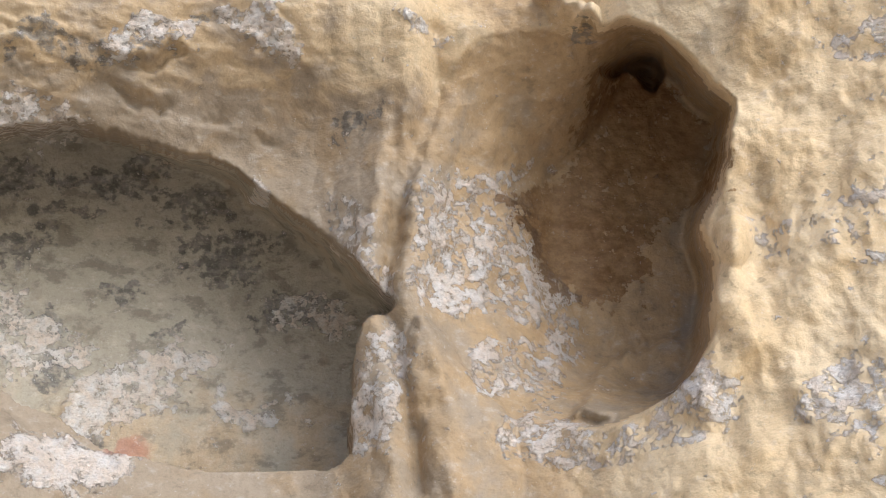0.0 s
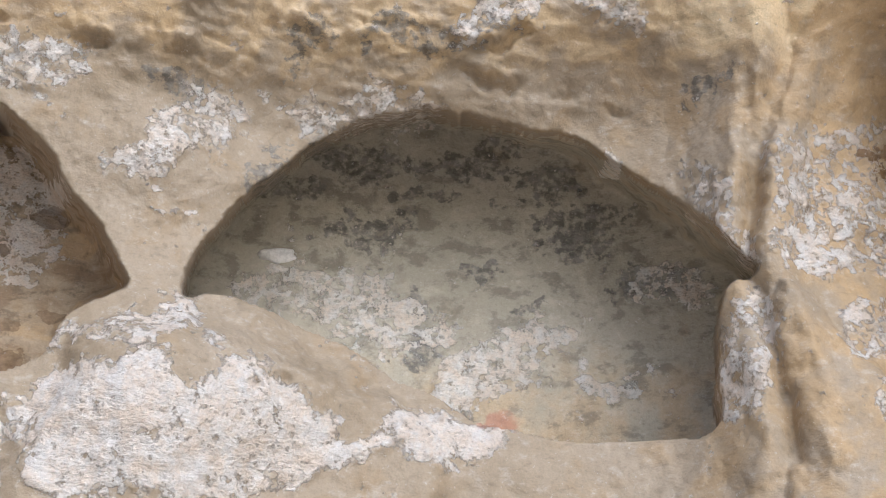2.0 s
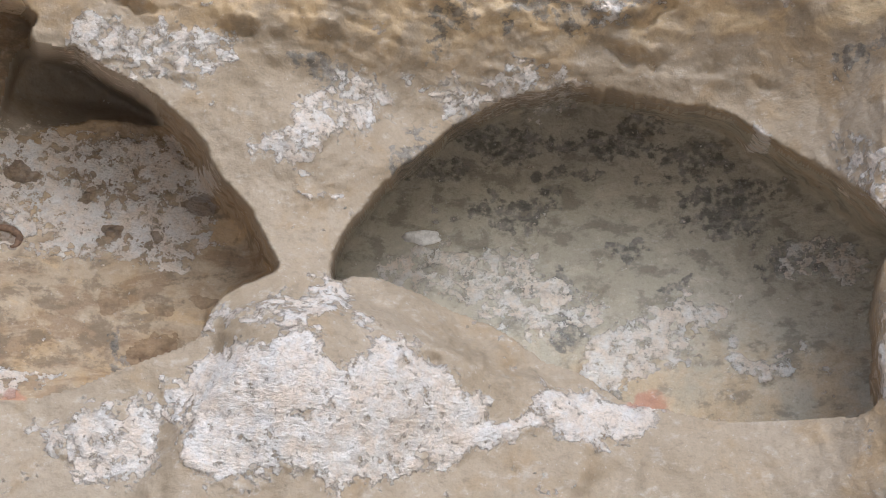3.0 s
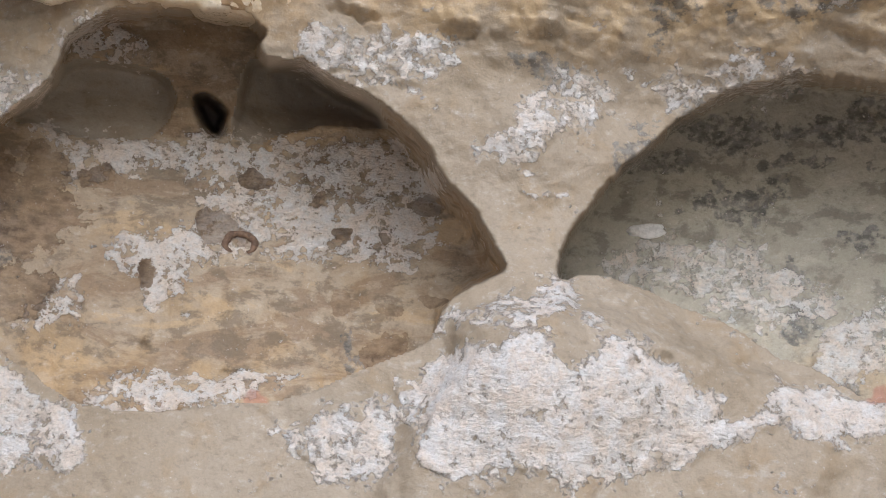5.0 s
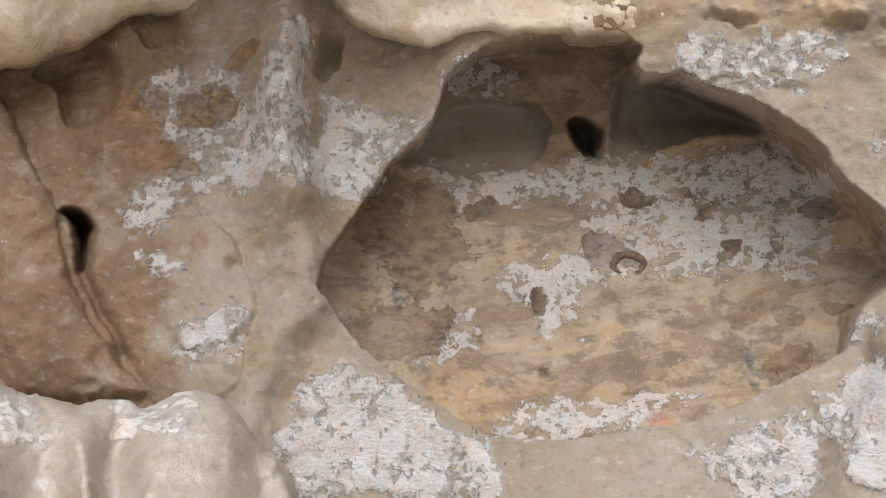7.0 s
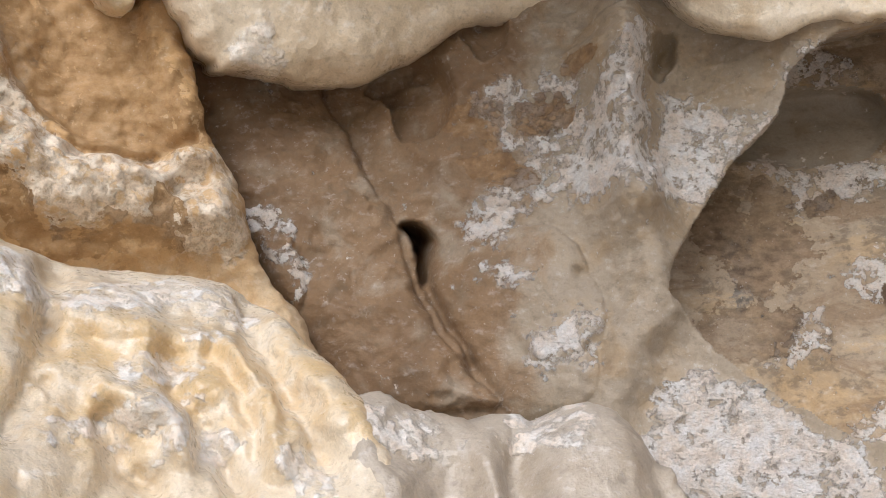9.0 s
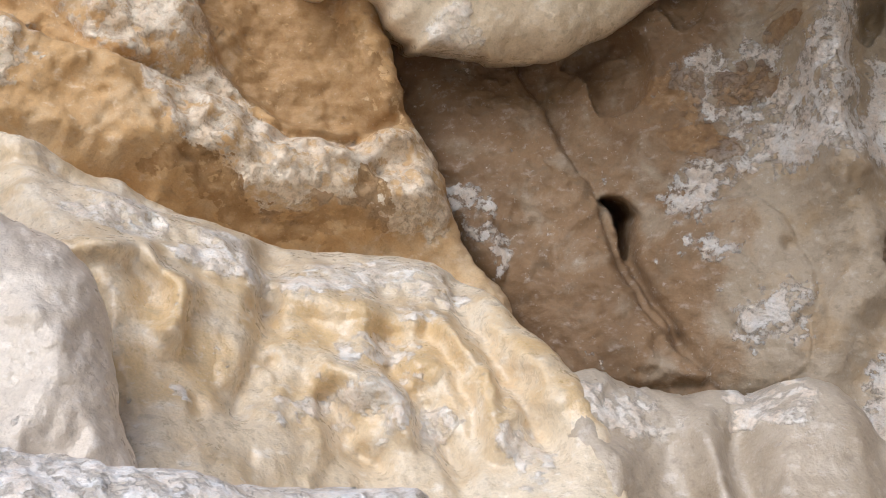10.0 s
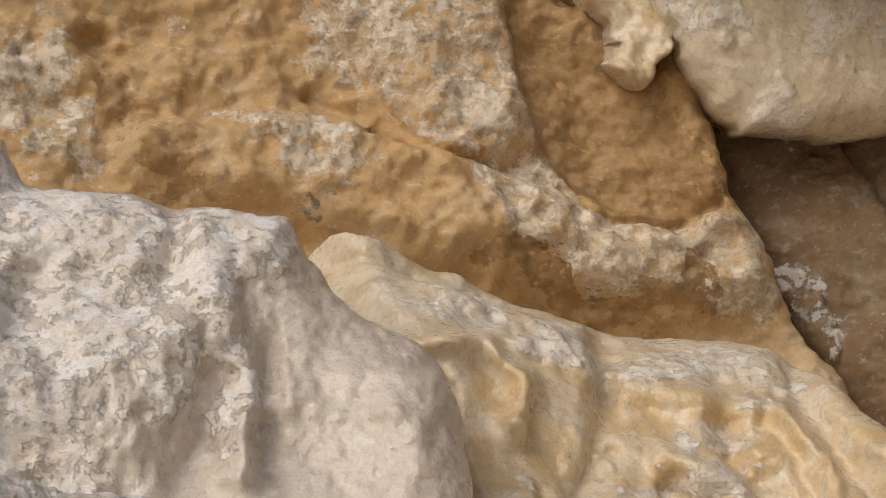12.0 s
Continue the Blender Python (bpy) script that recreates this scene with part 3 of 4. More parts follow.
WHITE_BACK_LOW = [(20.5, 2.33), (19.7, 2.38), (17.7, 2.40), (15.9, 2.42), (14.9, 2.41), (14.2, 2.39), (15.0, 2.35), (15.8, 2.29), (17.3, 2.27), (19.1, 2.26), (20.0, 2.20)]
WHITE_FLAKES = [(51.2, 2.81), (45.5, 2.82), (37.1, 2.85), (36.3, 2.77), (35.3, 2.68), (35.5, 2.54), (36.1, 2.50), (37.4, 2.50), (38.9, 2.54), (39.3, 2.49), (40.2, 2.49), (41.2, 2.50), (42.0, 2.53), (42.9, 2.50), (44.0, 2.48), (45.1, 2.46), (46.2, 2.42), (46.9, 2.45), (48.5, 2.50), (47.9, 2.54), (46.3, 2.55), (44.8, 2.56), (44.1, 2.60), (45.1, 2.68), (46.2, 2.71), (47.6, 2.74), (49.3, 2.69), (49.5, 2.66), (49.9, 2.76)]
WHITE_FLOOR = [(48.5, 2.15), (47.3, 2.21), (45.5, 2.22), (43.7, 2.23), (41.9, 2.24), (40.3, 2.24), (40.5, 2.20), (41.8, 2.18), (43.6, 2.11), (45.3, 2.13), (47.6, 2.09)]
WHITE_WING = [(55.6, 2.95), (53.8, 3.02), (51.4, 2.98), (51.4, 2.92), (52.6, 2.87), (53.7, 2.78), (55.8, 2.77), (56.1, 2.85)]
WHITE_TOWER = [(58.5, 3.02), (57.8, 3.10), (55.7, 3.26), (56.0, 3.13), (56.3, 2.96), (56.0, 2.87), (56.5, 2.77), (57.7, 2.78), (58.3, 2.89)]
WHITE_SLOPE = [(62.6, 3.08), (61.7, 3.17), (60.6, 3.14), (59.6, 3.19), (58.6, 3.04), (58.3, 2.92), (57.4, 2.78), (59.2, 2.79), (60.1, 2.78), (61.5, 2.71), (62.7, 2.71), (62.4, 2.82), (60.7, 2.90), (61.5, 3.00)]
WHITE_LOBE = [(61.2, 2.38), (60.5, 2.43), (59.0, 2.45), (57.9, 2.45), (58.1, 2.37), (59.1, 2.31), (60.3, 2.30)]
WHITE_SKIRT = [(57.1, 2.08), (56.8, 2.20), (55.2, 2.31), (53.7, 2.29), (51.5, 2.21), (50.6, 2.12), (48.8, 2.06), (49.1, 1.94), (57.1, 1.97)]
WHITE_STREAK = [(6.3, 2.81), (3.4, 2.85), (1.8, 2.90), (2.5, 2.82), (1.7, 2.71), (1.4, 2.60), (0.5, 2.49), (0.7, 2.44), (2.2, 2.45), (4.3, 2.49), (5.8, 2.50), (6.6, 2.59), (5.8, 2.66)]
WHITE_STREAK_LOW = [(4.3, 2.36), (3.2, 2.39), (1.3, 2.42), (0.2, 2.44), (-0.2, 2.41), (0.6, 2.33), (1.4, 2.29), (3.0, 2.25), (4.1, 2.28)]
WHITE_SILL = [(2.8, 2.17), (1.4, 2.20), (-0.3, 2.16), (-2.6, 2.15), (-5.2, 2.27), (-5.9, 2.18), (-4.7, 2.08), (-1.5, 2.05), (1.1, 2.06), (2.5, 2.10)]
WHITE_CHEEK = [(-7.3, 2.58), (-9.1, 2.57), (-12.4, 2.66), (-12.0, 2.44), (-10.2, 2.50), (-8.6, 2.50)]
WHITE_CHEEK_LOW = [(-8.7, 2.18), (-10.2, 2.23), (-11.5, 2.20), (-11.3, 2.07), (-9.8, 2.08), (-8.8, 2.12)]
WHITE_CHEEK_TOP = [(-10.9, 3.02), (-13.1, 3.05), (-12.8, 2.98), (-11.4, 2.98)]
RIDGE_BROWN = [(82.4, 2.81), (80.0, 2.84), (79.0, 2.75), (77.8, 2.71), (74.8, 2.71), (74.2, 2.66), (78.2, 2.63), (80.0, 2.67)]
WHITE_CROWN = [(103.7, 2.59), (99.5, 2.57), (96.2, 2.55), (92.5, 2.52), (91.9, 2.44), (93.2, 2.38), (94.5, 2.28), (94.5, 2.18), (97.3, 2.26), (98.3, 2.12), (100.4, 2.01), (102.5, 2.00)]
WHITE_PITTED = [(82.7, 3.01), (80.8, 3.04), (78.8, 2.88), (76.0, 2.92), (73.6, 2.96), (72.4, 2.89), (72.3, 2.72), (73.6, 2.67), (75.6, 2.71), (77.8, 2.70), (79.0, 2.77), (81.6, 2.86)]
WHITE_VAULT = [(50.6, 3.05), (49.6, 3.09), (48.2, 3.11), (47.2, 3.09), (47.3, 3.05), (48.6, 3.04)]

# ---- small marks on the rock (angle, height, half width, half height), placed to fit the camera's view ----
CRUST_SMALL = [(8.5, 2.66, 1.0, 0.05), (12.5, 2.88, 0.70, 0.039), (31.8, 2.67, 1.40, 0.012), (12.7, 3.24, 1.40, 0.053), (17.1, 3.22, 2.10, 0.05), (11.1, 2.51, 0.93, 0.046), (12.3, 2.32, 0.93, 0.023), (50.5, 2.39, 0.82, 0.039), (46.0, 2.44, 0.5, 0.03), (37.6, 2.07, 1.87, 0.05), (38.7, 2.02, 2.10, 0.06), (71.1, 2.76, 0.93, 0.05), (70.0, 2.70, 0.93, 0.06), (69.5, 2.60, 0.35, 0.067), (54.2, 2.99, 1.5, 0.06), (59.1, 2.90, 1.0, 0.06), (5.6, 3.17, 0.7, 0.03), (61.0, 2.62, 1.2, 0.04)]
CHIP = [(26.4, 2.57, 0.56, 0.014)]
GREY_RIDGE = [(80.2, 2.90, 0.93, 0.050), (77.1, 2.84, 0.70, 0.033), (89.7, 2.91, 0.93, 0.033)]
CRUST_OVER = [(71.5, 3.19, 1.40, 0.095), (72.0, 3.13, 1.17, 0.048), (71.9, 3.20, 1.17, 0.064), (68.7, 3.43, 2.10, 0.095), (74.3, 3.40, 1.40, 0.079)]
GREY = [(20.9, 3.16, 1.40, 0.046), (17.6, 3.21, 2.57, 0.054), (25.9, 3.12, 1.40, 0.046), (22.1, 3.12, 1.40, 0.039), (30.0, 2.98, 2.10, 0.062), (9.4, 3.00, 1.63, 0.046), (14.9, 3.24, 1.17, 0.039), (23.5, 2.90, 3.27, 0.077), (18.6, 2.87, 2.57, 0.070), (26.2, 2.78, 1.63, 0.062), (15.1, 2.83, 1.40, 0.062), (13.7, 2.67, 2.80, 0.093), (22.5, 2.69, 2.10, 0.046), (11.3, 2.52, 1.40, 0.046), (18.3, 2.60, 0.93, 0.039), (21.5, 2.44, 0.93, 0.046), (18.8, 2.23, 0.70, 0.062), (22.0, 2.49, 1.17, 0.039), (12.1, 2.33, 0.70, 0.023), (16.6, 2.42, 1.40, 0.023), (20.7, 2.76, 1.40, 0.031), (52.6, 2.59, 0.93, 0.062), (51.8, 2.25, 0.58, 0.039), (37.2, 2.30, 1.17, 0.039), (43.2, 2.56, 0.58, 0.031), (-0.4, 3.10, 0.70, 0.040)]
BROWN = [(43.8, 2.57, 0.82, 0.054), (43.0, 2.54, 0.58, 0.031), (48.4, 2.71, 0.93, 0.046), (50.7, 2.72, 1.40, 0.062), (46.6, 2.47, 0.51, 0.043), (42.5, 2.73, 0.70, 0.031), (40.0, 2.68, 0.58, 0.039), (35.7, 2.63, 0.82, 0.046), (38.7, 2.55, 0.47, 0.023), (37.0, 2.54, 0.28, 0.015), (36.7, 2.40, 0.70, 0.023), (38.8, 2.39, 0.47, 0.031), (34.9, 2.42, 0.58, 0.019), (36.8, 2.31, 1.17, 0.046), (51.1, 2.61, 2.80, 0.093), (53.1, 2.69, 1.17, 0.093), (52.3, 2.43, 2.33, 0.093), (44.3, 3.17, 1.40, 0.031), (60.0, 3.05, 1.40, 0.068), (61.0, 2.88, 1.40, 0.051), (62.1, 2.93, 1.40, 0.068), (62.5, 3.07, 1.40, 0.086), (58.8, 3.17, 0.70, 0.034)]
RED = [(17.4, 2.16, 1.40, 0.065), (41.7, 2.14, 1.52, 0.040)]
CRUST_RIDGE = [(78.2, 2.91, 1.40, 0.058), (76.4, 2.87, 1.63, 0.066), (74.9, 2.87, 0.93, 0.066), (80.6, 2.98, 1.63, 0.074), (79.3, 2.93, 0.93, 0.066), (73.0, 2.90, 1.17, 0.099), (75.8, 2.75, 1.40, 0.066), (76.9, 2.78, 1.17, 0.066), (74.2, 2.71, 0.93, 0.050), (81.5, 3.02, 1.17, 0.050), (89.8, 3.07, 2.33, 0.099), (82.0, 3.16, 2.10, 0.083), (83.5, 3.18, 1.40, 0.050), (72.3, 2.74, 0.93, 0.083), (98.6, 3.07, 1.63, 0.100), (82.6, 3.20, 1.63, 0.084), (87.7, 3.45, 2.80, 0.117), (82.3, 2.98, 0.93, 0.067), (92.1, 3.10, 0.93, 0.067), (100.5, 3.21, 1.87, 0.117), (77.1, 3.46, 0.93, 0.084)]
BROWN_RIDGE = [(76.6, 3.12, 2.57, 0.150), (73.9, 3.05, 0.93, 0.067), (78.7, 2.66, 1.40, 0.050), (76.6, 2.67, 2.10, 0.033), (74.8, 2.75, 0.93, 0.067), (95.1, 3.06, 1.40, 0.100), (94.9, 2.93, 1.40, 0.050), (81.4, 2.80, 1.87, 0.084), (77.9, 3.16, 2.57, 0.184), (80.8, 3.48, 2.33, 0.100), (96.4, 3.22, 1.40, 0.084)]
CRUST_SLAB = [(84.6, 2.49, 1.87, 0.069), (81.5, 2.39, 2.10, 0.055), (79.9, 2.34, 1.40, 0.042), (75.9, 2.37, 2.80, 0.069), (73.8, 2.29, 1.40, 0.055), (85.7, 2.52, 1.40, 0.055), (76.8, 2.04, 1.87, 0.059), (78.6, 2.03, 1.40, 0.047), (74.1, 2.01, 0.93, 0.071), (70.9, 2.01, 0.93, 0.071), (82.6, 2.03, 0.47, 0.035), (76.6, 2.17, 1.87, 0.047)]
CRUST_LEDGE = [(68.0, 2.11, 1.40, 0.032), (66.4, 2.04, 1.87, 0.063), (61.8, 2.06, 1.87, 0.051)]
CRUST_BOULDER = [(98.8, 2.39, 3.97, 0.103), (101.6, 2.45, 2.10, 0.103), (93.5, 2.42, 1.63, 0.080), (95.7, 2.28, 1.87, 0.068), (99.7, 2.20, 3.04, 0.137), (93.9, 2.13, 0.93, 0.091), (96.7, 2.15, 1.17, 0.091), (100.6, 2.01, 2.80, 0.080)]
PITS = [(43.3, 2.23, 0.012), (40.3, 2.73, 0.01), (58.8, 2.58, 0.016), (26.0, 2.21, 0.02), (27.1, 2.19, 0.016), (46.5, 2.29, 0.01)]

# ---- the cliff with its carved niches ----
A = spread(-14.5, 78, 0.09, (-75.1, -75, -60, -48, -38, -30, -25, -21, -18.5, -16.5), (79, 81, 84, 90, 98, 108, 120, 135, 135.1))
Z = spread(1.35, 3.95, 0.0063, (-0.05, 0.25, 0.5, 0.75, 0.95, 1.1, 1.22, 1.3), (3.97, 4.02, 4.1, 4.25, 4.45, 4.7, 5.0, 5.3))
a, z = grid(A, Z)
p = world_of(a, 3.8 + 0 * a, z)
r = curve(a, (-75, 4.6), (-40, 3.7), (-18, 3.3), (-8, 3.4), (-3.5, 3.46), (0, 3.66), (6, 3.70), (8, 3.68), (11, 3.82), (25, 3.85), (31, 3.70), (38, 3.72), (48, 3.78), (55, 3.98), (60, 4.0), (64, 4.12), (68, 4.35), (75, 4.5), (90, 4.6), (135, 5.2))
# the upper beds jut forward over the niches, the foot spreads out
r -= smooth(2.92, 3.3, z) * curve(a, (-20, 0.05), (5, 0.10), (12, 0.28), (30, 0.26), (36, 0.12), (50, 0.12), (58, 0.05), (75, 0.0))
r -= curve(a, (-20, 0.35), (8, 0.32), (20, 0.34), (38, 0.32), (48, 0.2), (60, 0.16), (80, 0.2)) * 0.5 * (2.25 - z + np.sqrt((2.25 - z) ** 2 + 0.03))
r -= 0.16 * bump(a, z, 29.5, 2.22, 7.5, 0.24) + 0.06 * bump(a, z, 31, 2.9, 5, 0.25)
# level beds above the second niche
beds = fbm(np.stack([p[..., 0] * 0.3, p[..., 1] * 0.3, p[..., 2] * 1.5 - 0.008 * a + 0.05 * fbm(p, 3, 3)], -1), 5, 5, 0.6, True)
r -= 0.022 * beds * smooth(2.9, 3.05, z) * smooth(9, 13, a) * (1 - 0.6 * smooth(30, 36, a))
wob_a, wob_z = np.degrees(0.018 * fbm(p, 6, 4, 0.6) / 3.8), 0.018 * fbm(p + 40, 6, 4, 0.6)
soft_a, soft_z = a + 0.8 * fbm(p + 5, 3, 5, 0.6), z + 0.06 * fbm(p + 25, 3, 6, 0.65)
crumble = smooth(-0.05, 0.3, fbm(p + 91, 3.5, 3)) * smooth(2.95, 3.02, z) * smooth(8, 11, a)
r -= 0.014 * crumble * fbm(p * (1, 1, 2), 13, 4, 0.65, True)
broken = smooth(-0.1, 0.3, fbm(p + 71, 4.5, 4, 0.6))
for path in (LEDGE_A, LEDGE_B, LEDGE_C, LEDGE_D):
    gap, above = along(soft_a, soft_z, path)
    under = smooth(0.02, -0.012, above)
    r += broken * (0.045 * np.exp(-((gap / 0.013) ** 2)) * under - 0.035 * np.exp(-((gap / 0.04) ** 2)) * (1 - under))
# the grooves and ribs between the first two niches
fold = 0.5 + 0.9 * np.clip(fbm(p + 83, 3, 3) + 0.25, 0, 1)
r += fold * (0.05 * groove(soft_a, soft_z, GROOVE_A, 0.024) + 0.04 * groove(soft_a, soft_z, GROOVE_B, 0.022) + 0.025 * groove(soft_a, soft_z, GROOVE_C, 0.05))
r -= 0.03 * groove(soft_a - 1.2, soft_z, GROOVE_A, 0.05) + 0.03 * groove(soft_a + 1.3, soft_z, GROOVE_A, 0.05)
r -= 0.09 * smooth(-0.02, 0.10, inside(soft_a, soft_z, MOUND))
r -= 0.05 * bump(a, z, 7.0 - 0.8 * (z - 2.4), 2.6, 1.2, 0.9) + 0.06 * dome(soft_a, soft_z, CURTAIN, 0.16)
# the bright rib beside the brown niche, with a knob on it
r -= 0.05 * groove(soft_a, soft_z, RIM_RIB, 0.05) + 0.04 * dome(a, z, RIM_KNOB, 0.04) + 0.10 * dome(soft_a, soft_z, END_STONE, 0.05)
r -= (0.05 * fbm(p + 13, 4, 4, 0.5) + 0.006 * fbm(p, 9, 4, 0.6, True)) * smooth(-6, -7.5, a)
# the upright rib beside the dark hollow, with a pocket behind it
rib_a, rib_z = 56.85, 3.14
r -= (0.20 + 0.05 * fbm(p * (0.5, 0.5, 2.2), 6, 4, 0.6)) * bump(soft_a, z, rib_a, rib_z, 1.3, 0.36) + 0.05 * groove(soft_a, soft_z, TOWER, 0.06) + 0.09 * groove(soft_a, soft_z, NECK, 0.08) + 0.05 * bump(a, z, rib_a, 2.4, 2.6, 0.4)
r += 0.10 * dome(soft_a, z, POCKET, 0.05) + 0.06 * bump(a, z, 53.03, 3.20, 2.2, 0.16)
# unseen roof added above the view to keep sun and sky off the hollow
r -= curve(a, (34, 0.0), (40, 0.45), (48, 0.8), (54, 0.8), (59, 1.1), (65, 2.2), (72, 2.2), (76, 1.0), (82, 0.2)) * smooth(3.42, 3.75, z)
# inside the hollow: a leaning face on the far side, bowls worn in the roof
r -= 0.10 * dome(a + wob_a, z + wob_z, LEANING, 0.16) + 0.07 * dome(a + wob_a, z + wob_z, KNUCKLE, 0.22) + 0.02 * dome(soft_a, soft_z, KNUCKLE_TOP, 0.10)
r += 0.08 * dome(a + wob_a, z, BOWL_WIDE, 0.03) + 0.06 * dome(a + wob_a, z, BOWL_SMALL, 0.03)
r -= 0.05 * dome(soft_a, soft_z, SPUR_BLOCK, 0.10)
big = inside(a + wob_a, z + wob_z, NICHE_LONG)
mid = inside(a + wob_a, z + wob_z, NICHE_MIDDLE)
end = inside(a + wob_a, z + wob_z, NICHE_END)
r_face = r.copy()
def scoop(d, w, power=2.2):
    t = np.clip(d / w, 0, 1)
    return 1 - (1 - t) ** power


# long niche: deep, its back raised along the camera's sight line
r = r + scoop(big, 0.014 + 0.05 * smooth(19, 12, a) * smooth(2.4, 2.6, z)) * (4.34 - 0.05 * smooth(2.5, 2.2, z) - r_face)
# middle niche: shallower, its right-hand cheek splayed
w = 0.015 + 0.05 * smooth(41, 35, a) * smooth(2.3, 2.45, z)
back = 4.20 - 0.07 * smooth(2.3, 2.1, soft_z) + 0.03 * np.sin(5 * z)
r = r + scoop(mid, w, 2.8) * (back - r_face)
slot_a, slot_b = inside(a + wob_a, z + wob_z, SLOT_A), inside(a + wob_a, z + wob_z, SLOT_B)
r += 0.10 * scoop(slot_a, 0.022, 1.6) * (0.12 + 0.88 * smooth(2.81, 2.97, z))
r += 0.24 * scoop(slot_b, 0.025, 1.6) * (0.12 + 0.88 * smooth(2.83, 2.94, z)) * (0.3 + 0.7 * smooth(44, 39.5, a))
heart = inside(a + wob_a, z, HOLE_HEART)
r += 0.40 * smooth(-0.005, 0.03, heart)
# end niche: a hollow that deepens towards its sharp rim
w = 0.07 + 0.70 * smooth(-4.0, 6.0, a) + 0.35 * smooth(2.8, 3.1, z) * smooth(-3.0, 1.0, a)
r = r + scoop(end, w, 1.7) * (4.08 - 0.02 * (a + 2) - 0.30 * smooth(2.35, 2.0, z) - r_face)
r += 0.22 * dome(a + wob_a, z + wob_z, END_POCKET, 0.06) - 0.10 * smooth(0.0, 0.05, inside(soft_a, soft_z, END_FLOOR)) * smooth(0.0, 0.06, end)
# dark cleft and crack in the hollow
cleft = inside(a + wob_a, z + wob_z, CLEFT)
r += 0.35 * smooth(-0.01, 0.03, cleft)
r += 0.04 * groove(a + wob_a, z + wob_z, CRACK, 0.012)
# niches and cavities climb along the camera's sight line, so their outlines hold
climb = np.clip(r - r_face, 0, 2) * (z - 1.62) / r_face * 0.95 * smooth(2.0, 2.6, z)
p_on = world_of(a, r, z + climb)
# marks
ra, rz = ragged(a, z, p)
near_a, near_z = 0.5 * (a + ra), 0.5 * (z + rz)
solid = [(WHITE_MOUND, 0.42), (WHITE_CAP, 0.2), (WHITE_FOOT, 0.3), (WHITE_SKIRT, 0.3), (WHITE_BROW, 0.2), (WHITE_BAND, 0.12), (WHITE_WING, 0.25)]
thin = [(WHITE_LINE, 0.1), (WHITE_RIGHT, 0.1), (WHITE_POST, 0.1), (WHITE_BACK, 0.12), (WHITE_BACK_LOW, 0.15), (WHITE_FLAKES, 0.2), (WHITE_FLOOR, 0.15), (WHITE_VAULT, 0.1)]
worn = [(WHITE_TOWER, 0.2), (WHITE_SLOPE, 0.18), (WHITE_LOBE, 0.25), (WHITE_STREAK, 0.05), (WHITE_STREAK_LOW, 0.08), (WHITE_SILL, 0.08), (WHITE_CHEEK, -0.04), (WHITE_CHEEK_LOW, 0.12), (WHITE_CHEEK_TOP, -0.05)]
crust = np.maximum(marks(near_a, near_z, solid + thin + worn), np.clip(patches(ra, rz, CRUST_SMALL), -0.6, 0.12))
chip = patches(a + 2 * wob_a, z + wob_z, CHIP)
crust = np.maximum(crust, chip * 1.5)
grey = patches(ra, rz, GREY)
brown = patches(0.5 * (a + ra), 0.5 * (z + rz), BROWN)
brown = np.maximum(brown, marks(ra, rz, [(BROWN_VARNISH, 0.3)], 0.15))
red = patches(ra, rz, RED)
# weathering
quiet = 1 - 0.5 * np.maximum(smooth(0, 0.1, big), smooth(0, 0.1, mid))
r -= quiet * (0.05 * fbm(p_on, 2.2, 5, 0.54) + 0.005 * fbm(p_on, 13, 4, 0.6, True))
shell = smooth(-0.05, 0.25, crust + 0.5 * fbm(p, 6, 4, 0.6))
r -= shell * (0.003 + 0.010 * fbm(p_on, 16, 4, 0.65, True))
r -= 0.03 * fbm(p, 5, 5, 0.6, True) * smooth(54, 57, a) * smooth(64, 60, a) * smooth(2.6, 2.75, z)
r -= 0.035 * fbm(p, 4, 5, 0.55, True) * smooth(60, 63, a)
for a0, z0, size in PITS:
    r += 0.025 * bump(a, z, a0, z0, np.degrees(size / 3.9), size)
r = np.where(z > 4.6, r + (z - 4.6) * 4, r)
r[:, 0], r[:, -1] = 8.0, 8.0
niche_any = np.maximum(np.maximum(big, mid), end)
tone = curve(a, (-20, 0.75), (4, 0.68), (10, 0.38), (16, 0.22), (50, 0.25), (60, 0.4), (70, 0.5)) + 0.35 * smooth(2.95, 3.2, z) * smooth(56, 40, a)
tone = np.where(big > 0, 0.05 + 0.6 * smooth(2.5, 2.2, z) + 0.4 * smooth(0.14, 0.0, big) * smooth(2.4, 2.6, z) * smooth(22, 16, a), tone)
tone = np.where(end > 0.1, 0.9, tone)
tone = np.where(mid > 0, 0.35 + 0.35 * smooth(2.4, 2.2, z), tone)
# brown of the hollow, with part of its shade put into the colour
umber = curve(a, (50, -0.6), (56, -0.3), (58, -0.05), (60, 0.35), (62, 0.75), (66, 0.8), (75, 0.85)) + 0.5 * fbm(p, 2.5, 4, 0.6)
umber = np.where(end > 0, 0.25 * scoop(end, 0.5) * smooth(2.2, 2.35, z) - 0.2, umber)
cream = 1.2 * smooth(3.5, -3.0, a) * (end < 0.015) - 0.2
cream += 0.55 * smooth(2.98, 3.12, z) * smooth(44, 34, a) * smooth(0.0, 6.0, a) + 0.3 * smooth(12, 8, a) * smooth(0.0, 4.0, a) * (end < 0.015)
xyz = world_of(a, r, z + climb)
stain = stains(a, p, crust, grey, brown, red)
stain[..., 0] = np.maximum(stain[..., 0], np.where(end < 0, -0.6 + 0.2 * smooth(-8, -11, a), -0.6))


def cells(mask):
    return mask[:-1, :-1]


